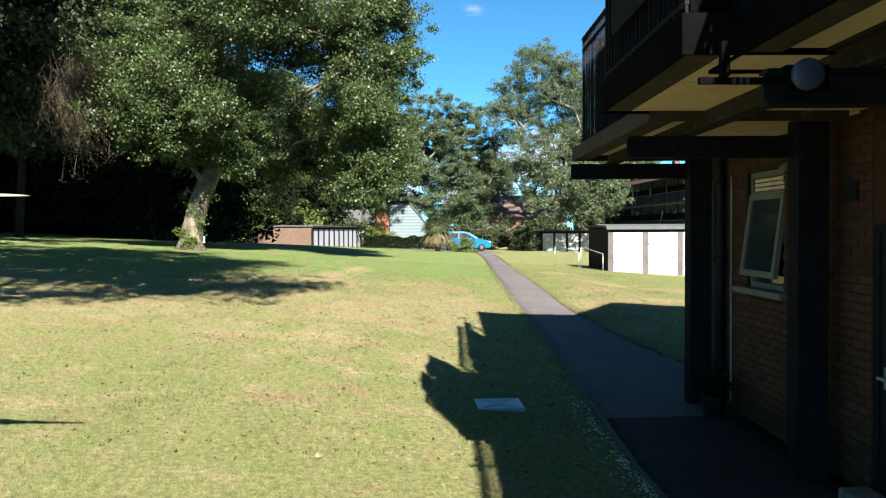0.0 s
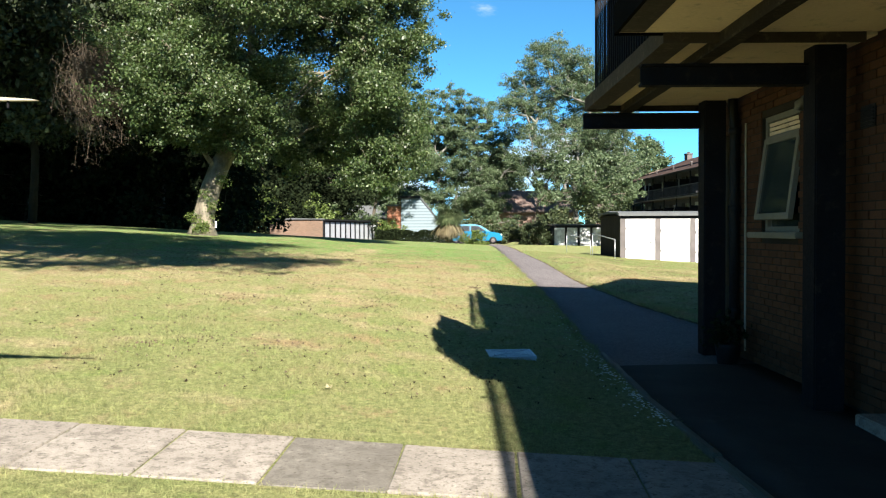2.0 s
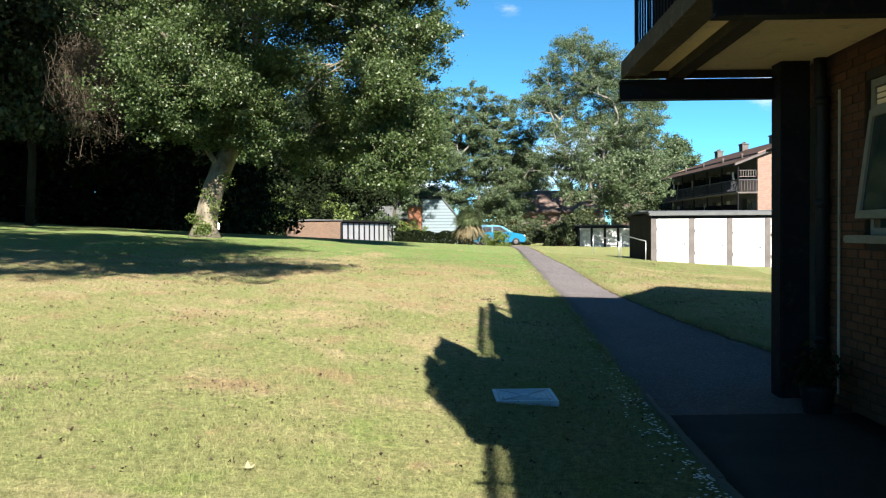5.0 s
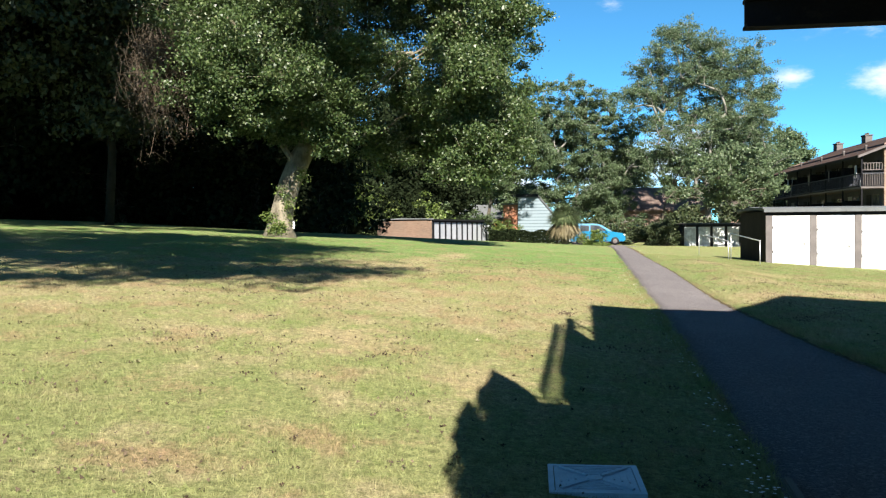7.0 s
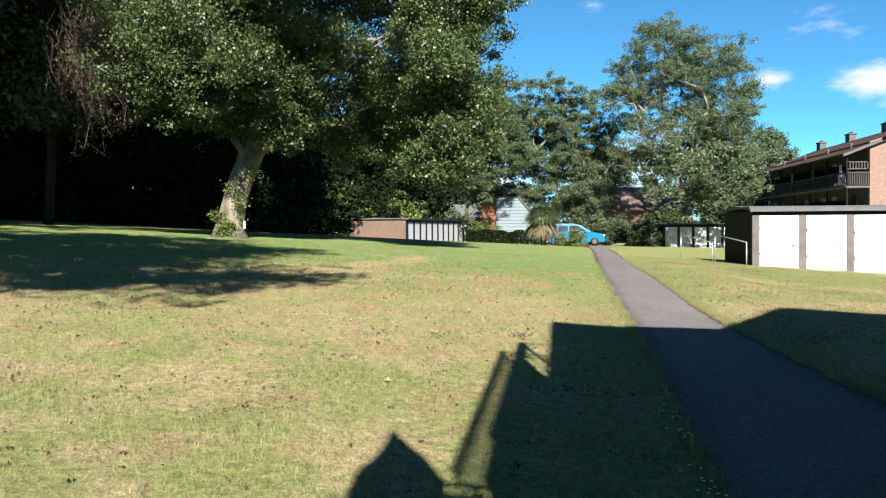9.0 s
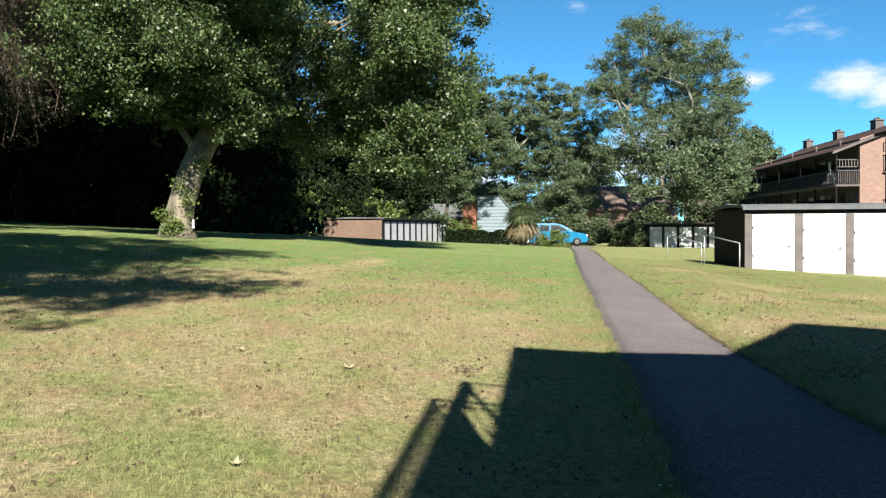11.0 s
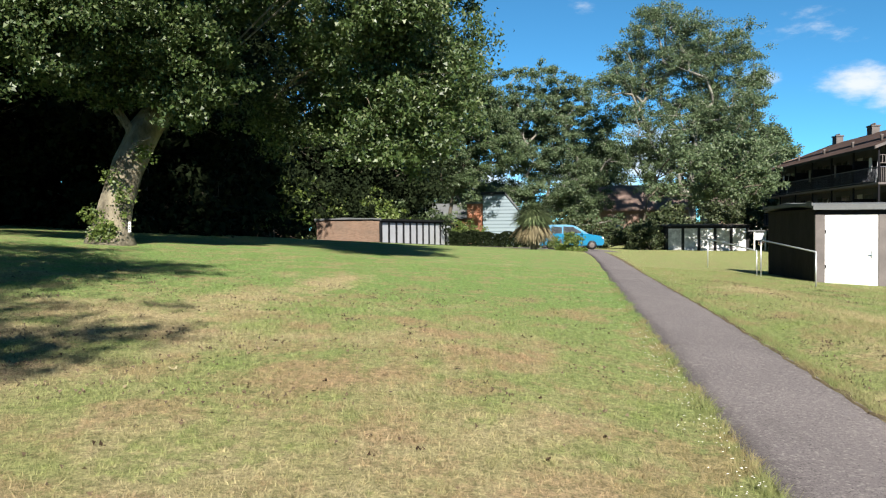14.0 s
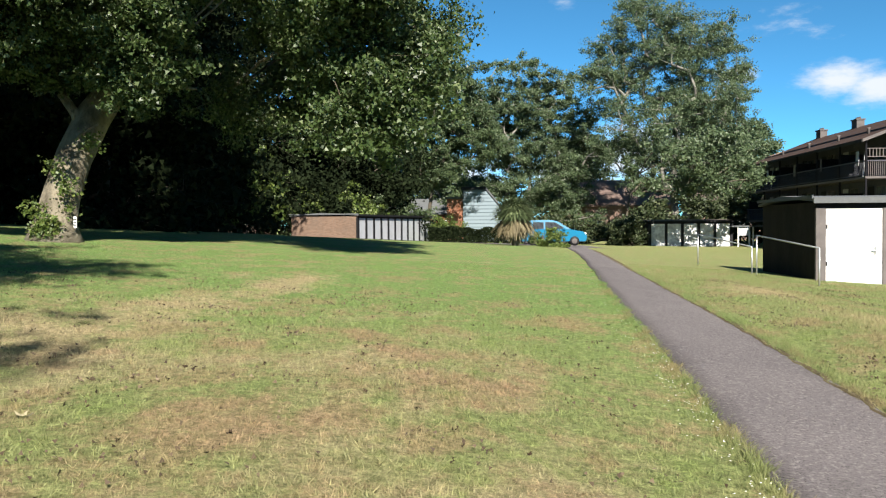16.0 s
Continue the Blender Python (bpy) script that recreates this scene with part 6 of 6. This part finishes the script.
def wood():
    """The dark wood that closes the lawn's west side."""
    r = np.random.default_rng(11)
    k = 0
    for x, y, rx, top in ((-16, 52, 5, 17), (-22, 48, 6, 18), (-28, 44, 6, 18), (-34, 40, 6, 17), (-40, 34, 6, 17), (-16.5, 60, 3.6, 16), (-18, 64, 5, 19), (-25, 56, 6, 20), (-33, 52, 6, 20), (-45, 44, 7, 20), (-18, 83, 5.5, 16), (-11.5, 91, 4.2, 12), (-25, 78, 6, 17)):
        z = gz(x, y)
        blobs = [(x, y, z + top * 0.6, rx, rx, top * 0.4), (x + 1, y - 2, z + 3.0, rx * 0.9, rx * 0.6, 3.0), (x - 2, y - 1, z + 5.5, rx * 0.8, rx * 0.6, 3.0)]
        stem = [(x, y, z - 0.2), (x + 0.2, y, z + 3), (x - 0.1, y, z + 7), (x + 0.3, y, z + 11)]
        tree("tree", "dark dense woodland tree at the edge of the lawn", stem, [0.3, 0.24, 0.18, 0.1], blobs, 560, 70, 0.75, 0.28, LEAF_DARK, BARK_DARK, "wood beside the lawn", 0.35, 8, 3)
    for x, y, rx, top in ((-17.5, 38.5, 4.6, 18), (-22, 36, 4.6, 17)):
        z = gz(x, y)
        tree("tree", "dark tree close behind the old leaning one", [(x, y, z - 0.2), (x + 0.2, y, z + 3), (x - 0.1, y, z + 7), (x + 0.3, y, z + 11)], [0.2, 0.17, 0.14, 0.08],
             [(x, y, z + 10.5, rx, rx, 6.5), (x + 1.5, y - 2, z + 7.5, rx * 0.7, rx * 0.6, 3.0), (x - 1, y - 1, z + 13, rx, rx * 0.8, 4)], 900, 80, 0.5, 0.19, LEAF_EDGE, BARK_SHADED, "wood beside the lawn", 0.4, 8, 3)
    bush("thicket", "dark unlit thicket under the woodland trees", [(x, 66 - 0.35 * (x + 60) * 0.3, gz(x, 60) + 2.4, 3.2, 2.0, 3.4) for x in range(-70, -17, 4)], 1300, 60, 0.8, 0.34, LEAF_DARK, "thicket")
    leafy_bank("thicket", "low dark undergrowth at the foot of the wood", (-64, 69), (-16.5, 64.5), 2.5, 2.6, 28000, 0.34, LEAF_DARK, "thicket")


wood()
# the tree beside the flats' forecourt, whose crown shades the lawn
tree("tree", "tall tree beside the slab walk whose crown shades the lawn", [(-11.5, 3.5, 0.4), (-11.4, 3.6, 4), (-10.8, 4.2, 8), (-9.0, 6.5, 12)], [0.45, 0.36, 0.28, 0.18],
     [(-4.7, 12.3, 13, 3.6, 2.8, 0.6), (-6.7, 8.8, 13, 2.8, 3.4, 0.7), (-2.3, 13.9, 13, 1.9, 1.0, 0.5), (-3.3, 9.6, 13, 1.8, 1.8, 0.6), (-4.0, 5.8, 13, 2.3, 1.7, 0.6), (-1.5, 6.6, 13, 1.4, 1.1, 0.4), (0.6, 6.1, 13, 1.2, 0.3, 0.3), (0.2, 6.0, 13, 1.2, 0.3, 0.3), (1.9, 6.0, 13, 0.7, 0.08, 0.15), (1.4, 6.0, 13, 0.7, 0.1, 0.2),
      (0.3, 4.6, 13, 0.7, 0.15, 0.3), (0.9, 4.0, 13, 0.4, 0.1, 0.3), (-0.4, 4.3, 13, 0.8, 0.3, 0.4), (0.5, 5.2, 13, 0.5, 0.15, 0.3), (-0.6, 4.7, 13, 1.1, 0.5, 0.4), (-0.2, 5.3, 13, 1.1, 0.5, 0.3), (-2.5, 3.6, 13, 1.3, 0.8, 0.4), (-3.9, 2.2, 13, 1.4, 1.1, 0.4), (-11.5, 7, 12.5, 3.5, 4.5, 2.0), (-8.6, 15.2, 13, 3.0, 2.4, 0.6), (-6.4, 17.2, 13, 2.2, 1.2, 0.5), (-12, 12, 13, 3.0, 3.0, 0.7)], 2900, 30, 0.38, 0.17, LEAF_BIG, BARK, corners=3)


# a tree out of view, added to keep the sun off the wood's edge
tree("tree", "tall unseen tree, added so that its crown shades the wood's edge", [(-25, 21, 1.6), (-24.6, 21.4, 6), (-22.5, 23, 11), (-19.5, 22.5, 15)], [0.5, 0.4, 0.3, 0.18],
     [(-16.5, 27, 17, 4.5, 3.5, 2.0), (-20, 24, 17, 4.5, 4.5, 2.5), (-23.5, 28, 17, 4.5, 4, 2.5), (-14, 22, 18, 3.5, 3.5, 1.8), (-14.5, 18.5, 17, 3.5, 2.6, 1.8), (-19, 18, 17, 3.5, 2.8, 2.0), (-23, 17, 17, 3, 3, 2)], 620, 60, 0.5, 0.3, LEAF_BIG, BARK, corners=3)


# ---- grass, flowers and fallen leaves ----
def grass():
    r = np.random.default_rng(5)
    # half of the blades stand in tufts
    tufts, each, n = 40000, 10, 640000
    y = np.r_[3.0 + 24.0 * r.random(tufts), 2.0 + 34.0 * r.random(n) ** 1.15]
    x = r.uniform(-1, 1, tufts + n) * (3.4 + 0.24 * y) + 0.2
    at = np.r_[np.repeat(np.arange(tufts), each), tufts + np.arange(n)]
    off = r.normal(size=(len(at), 2)) * np.where(at < tufts, 0.016, 0.0)[:, None]
    x, y = x[at] + off[:, 0], y[at] + off[:, 1]
    # a ragged fringe at both edges of the path
    m = 60000
    ey = 6.0 + 26.0 * r.random(m) ** 1.2
    lump = 0.035 * np.sin(7.1 * ey) * np.sin(2.9 * ey + 1) + 0.02 * np.sin(17.0 * ey)
    ex = np.where(np.arange(m) % 2 == 0, np.interp(ey, LEFT_Y, LEFT_X) + lump - np.abs(r.normal(size=m)) * 0.05, np.interp(ey, RIGHT_Y, RIGHT_X) - lump + 0.04 + np.abs(r.normal(size=m)) * 0.05)
    # weedy tufts on the rough verge east of the path, and its far part
    wt = 5200
    wy = 12.0 + 24.0 * r.random(wt)
    wx = np.interp(wy, RIGHT_Y, RIGHT_X) + 0.03 + np.abs(r.normal(size=wt)) * np.where(r.random(wt) < 0.6, 0.12, 1.6)
    wx, wy = np.repeat(wx, 9) + r.normal(size=9 * wt) * 0.025, np.repeat(wy, 9) + r.normal(size=9 * wt) * 0.03
    fx, fy = r.uniform(3.8, 10.5, 110000), r.uniform(24, 41, 110000)
    weeds = len(wx)
    x, y = np.r_[x, ex, fx, wx], np.r_[y, ey, fy, wy]
    tall = np.r_[np.ones(len(x) - weeds), r.uniform(1.3, 2.2, weeds)]
    left = np.interp(y, LEFT_Y, LEFT_X)
    right = np.interp(y, RIGHT_Y, RIGHT_X) + 0.03
    keep = (x < left + 0.05) | (x > right - 0.05)
    yf = 5.70 - 0.085 * (x + 0.85)
    keep &= ~((y < yf + 0.0) & (y > yf - 0.95) & (x < 2.2))
    keep &= ~((np.abs(x - 1.025) < 0.28) & (np.abs(y - 9.82) < 0.27))
    keep &= ~((x > 3.5) & (y < 11.4))
    x, y, tall = x[keep], y[keep], tall[keep]
    n = len(x)
    z = height(x, y)
    h = r.uniform(0.012, 0.036, n) * tall
    near_edge = np.minimum(np.abs(x - np.interp(y, LEFT_Y, LEFT_X)), np.minimum(np.abs(y - yf[keep]), np.abs(y - yf[keep] + 0.95)))
    h *= 1 + 0.9 * np.exp(-((near_edge / 0.07) ** 2))
    h *= 1 + 0.8 * np.exp(-(((x - np.interp(y, RIGHT_Y, RIGHT_X)) / 0.12) ** 2))
    h *= 0.8 + 0.5 * np.clip(np.sin(2.1 * x + 1.3 * y) * np.sin(1.7 * y - 0.9 * x) + 0.3, 0, 1)
    w = r.uniform(0.0011, 0.0023, n) * (1 + 0.02 * y)
    a = r.uniform(0, 6.28, n)
    lean = r.normal(size=(n, 2)) * 0.6 * h[:, None]
    base = np.stack([x, y, z], 1)
    s = np.stack([np.cos(a) * w, np.sin(a) * w, 0 * a], 1)
    tip = base + np.stack([lean[:, 0], lean[:, 1], h], 1)
    co = np.stack([base - s, base + s, tip], 1).reshape(-1, 3)
    ob = new("grass", raw_mesh("grass", co, 3, BLADE))
    tagged(ob, "short mown grass blades, part green and part dry", "grass", kind="stuff")


grass()


def clippings():
    """Brown scraps of dead turf and leaf in the worn parts of the lawn."""
    r = np.random.default_rng(31)
    heaps = 130
    hy = 8.0 + 20.0 * r.random(heaps)
    hx = np.interp(hy, LEFT_Y, LEFT_X) - 0.4 - r.random(heaps) * (3.0 + 0.2 * hy)
    n = 4200
    k = r.integers(0, heaps, n)
    wide = r.uniform(0.05, 0.28, heaps)[k]
    loose = r.random(n) < 0.3
    x = np.where(loose, r.uniform(-6, 2, n), hx[k] + r.normal(size=n) * wide)
    y = np.where(loose, r.uniform(7, 28, n), hy[k] + r.normal(size=n) * wide)
    ok = x < np.interp(y, LEFT_Y, LEFT_X) - 0.05
    x, y = x[ok], y[ok]
    heaps, n = 110, 3600
    hy = 17.0 + 17.0 * r.random(heaps)
    hx = np.interp(hy, RIGHT_Y, RIGHT_X) + 0.15 + 4.2 * r.random(heaps) ** 1.4
    k = r.integers(0, heaps, n)
    wide = r.uniform(0.06, 0.3, heaps)[k]
    vx, vy = hx[k] + r.normal(size=n) * wide, hy[k] + r.normal(size=n) * wide * 1.3
    ok = vx > np.interp(vy, RIGHT_Y, RIGHT_X) + 0.04
    x, y = np.r_[x, vx[ok]], np.r_[y, vy[ok]]
    c = np.stack([x, y, height(x, y) + r.uniform(0.008, 0.03, len(x))], 1)
    ob = new("turf_scraps", leaf_mesh("turf_scraps", c, 0.022, SCRAP, r, 0.0, 3))
    tagged(ob, "dry brown scraps of turf and leaf scattered on the lawn", "debris", kind="stuff")


    # dark shrivelled leaves and worm casts
    n = 950
    y = 7.0 + 22.0 * r.random(n) ** 1.1
    x = r.uniform(-1, 1, n) * (2.6 + 0.22 * y)
    edge = r.random(n) < 0.28
    x = np.where(edge, np.interp(y, RIGHT_Y, RIGHT_X) + r.normal(size=n) * 0.05, x)
    ok = (x < np.interp(y, LEFT_Y, LEFT_X) - 0.04) | ((x > np.interp(y, RIGHT_Y, RIGHT_X) - 0.06) & (y > 12))
    x, y = x[ok], y[ok]
    c = np.stack([x, y, height(x, y) + 0.012], 1)
    c = np.repeat(c, 4, 0) + r.normal(size=(4 * len(c), 3)) * (0.012, 0.012, 0.005)
    ob = new("leaf_litter", leaf_mesh("leaf_litter", c, 0.02, CLOD, r, 0.0, 3))
    tagged(ob, "dark shrivelled leaves and worm casts in the turf", "debris", kind="stuff")


clippings()


def daisies():
    r = np.random.default_rng(9)
    n = 260
    clump = 6.4 + 12 * r.random(60) ** 1.5
    y = clump[r.integers(0, 60, n)] + r.normal(size=n) * 0.09
    x = np.array([path_left(v) for v in y]) - np.abs(r.normal(size=n)) * 0.08 - 0.02
    m, w = 60, 170
    wy = r.uniform(14, 34, w)
    y = np.r_[y, r.uniform(12, 40, m), wy]
    x = np.r_[x, r.uniform(3.9, 9, m), np.interp(wy, LEFT_Y, LEFT_X) - 0.03 - np.abs(r.normal(size=w)) * 0.14]
    fy = r.uniform(26, 50, 160)
    y = np.r_[y, fy]
    x = np.r_[x, np.interp(fy, RIGHT_Y, RIGHT_X) + 0.05 + np.abs(r.normal(size=160)) * 0.3]
    w = 260
    wy = np.r_[r.uniform(17.3, 24.5, 140), 6.3 + 5.2 * r.random(120)]
    y = np.r_[y, wy]
    x = np.r_[x, np.interp(wy, LEFT_Y, LEFT_X) - 0.03 - np.abs(r.normal(size=w)) * 0.13]
    z = height(x, y) + 0.035
    co = []
    for k in range(6):
        a0, a1 = k * math.pi / 3, (k + 1) * math.pi / 3
        c = np.stack([x, y, z], 1)
        q = np.where(y > 14, 0.0058, 0.0115)[:, None]
        co.append(np.stack([c, c + q * np.array((math.cos(a0), math.sin(a0), 0.3)), c + q * np.array((math.cos(a1), math.sin(a1), 0.3))], 1).reshape(-1, 3))
    ob = new("daisies", raw_mesh("daisies", np.concatenate(co), 3, WHITE))
    tagged(ob, "small white daisies along the path's edge", "flowers", kind="stuff")


daisies()


def fallen_leaf(x, y, size, turn, label):
    t = thing("fallen_leaf", (x, y, gz(x, y) + 0.014), label, "leaf", "leaves fallen on the lawn", turn=turn)
    bm = bmesh.new()
    rim = [(0.0, -0.5, 0.12), (0.22, -0.22, 0.02), (0.55, -0.05, 0.30), (0.2, 0.18, 0.06), (0.05, 0.62, 0.36), (-0.2, 0.22, 0.04), (-0.5, 0.1, 0.22), (-0.18, -0.2, 0.05)]
    vs = [bm.verts.new((size * a, size * b, size * c)) for a, b, c in rim]
    mid = bm.verts.new((0, 0, 0.0))
    for k in range(8):
        bm.faces.new((mid, vs[k], vs[(k + 1) % 8]))
    part("blade", bm, DRY_LEAF, t)
    bm = bmesh.new()
    tube(bm, [(0, -0.45 * size, 0.0), (0.05 * size, -0.9 * size, 0.02)], [0.003, 0.002], 5)
    part("stalk", bm, BARK, t)


for x, y, s, a in ((-0.80, 7.2, 0.085, 20), (-0.86, 16.5, 0.10, 100), (0.13, 16.1, 0.09, 60), (0.03, 13.7, 0.08, 10), (-2.6, 11.5, 0.08, 200), (-1.2, 20.5, 0.075, 80), (3.1, 21.0, 0.06, 30), (3.0, 14.4, 0.05, 75)):
    fallen_leaf(x, y, s, a, "pale curled dry leaf lying on the grass" if x < 2 else "pale scrap lying on the path")
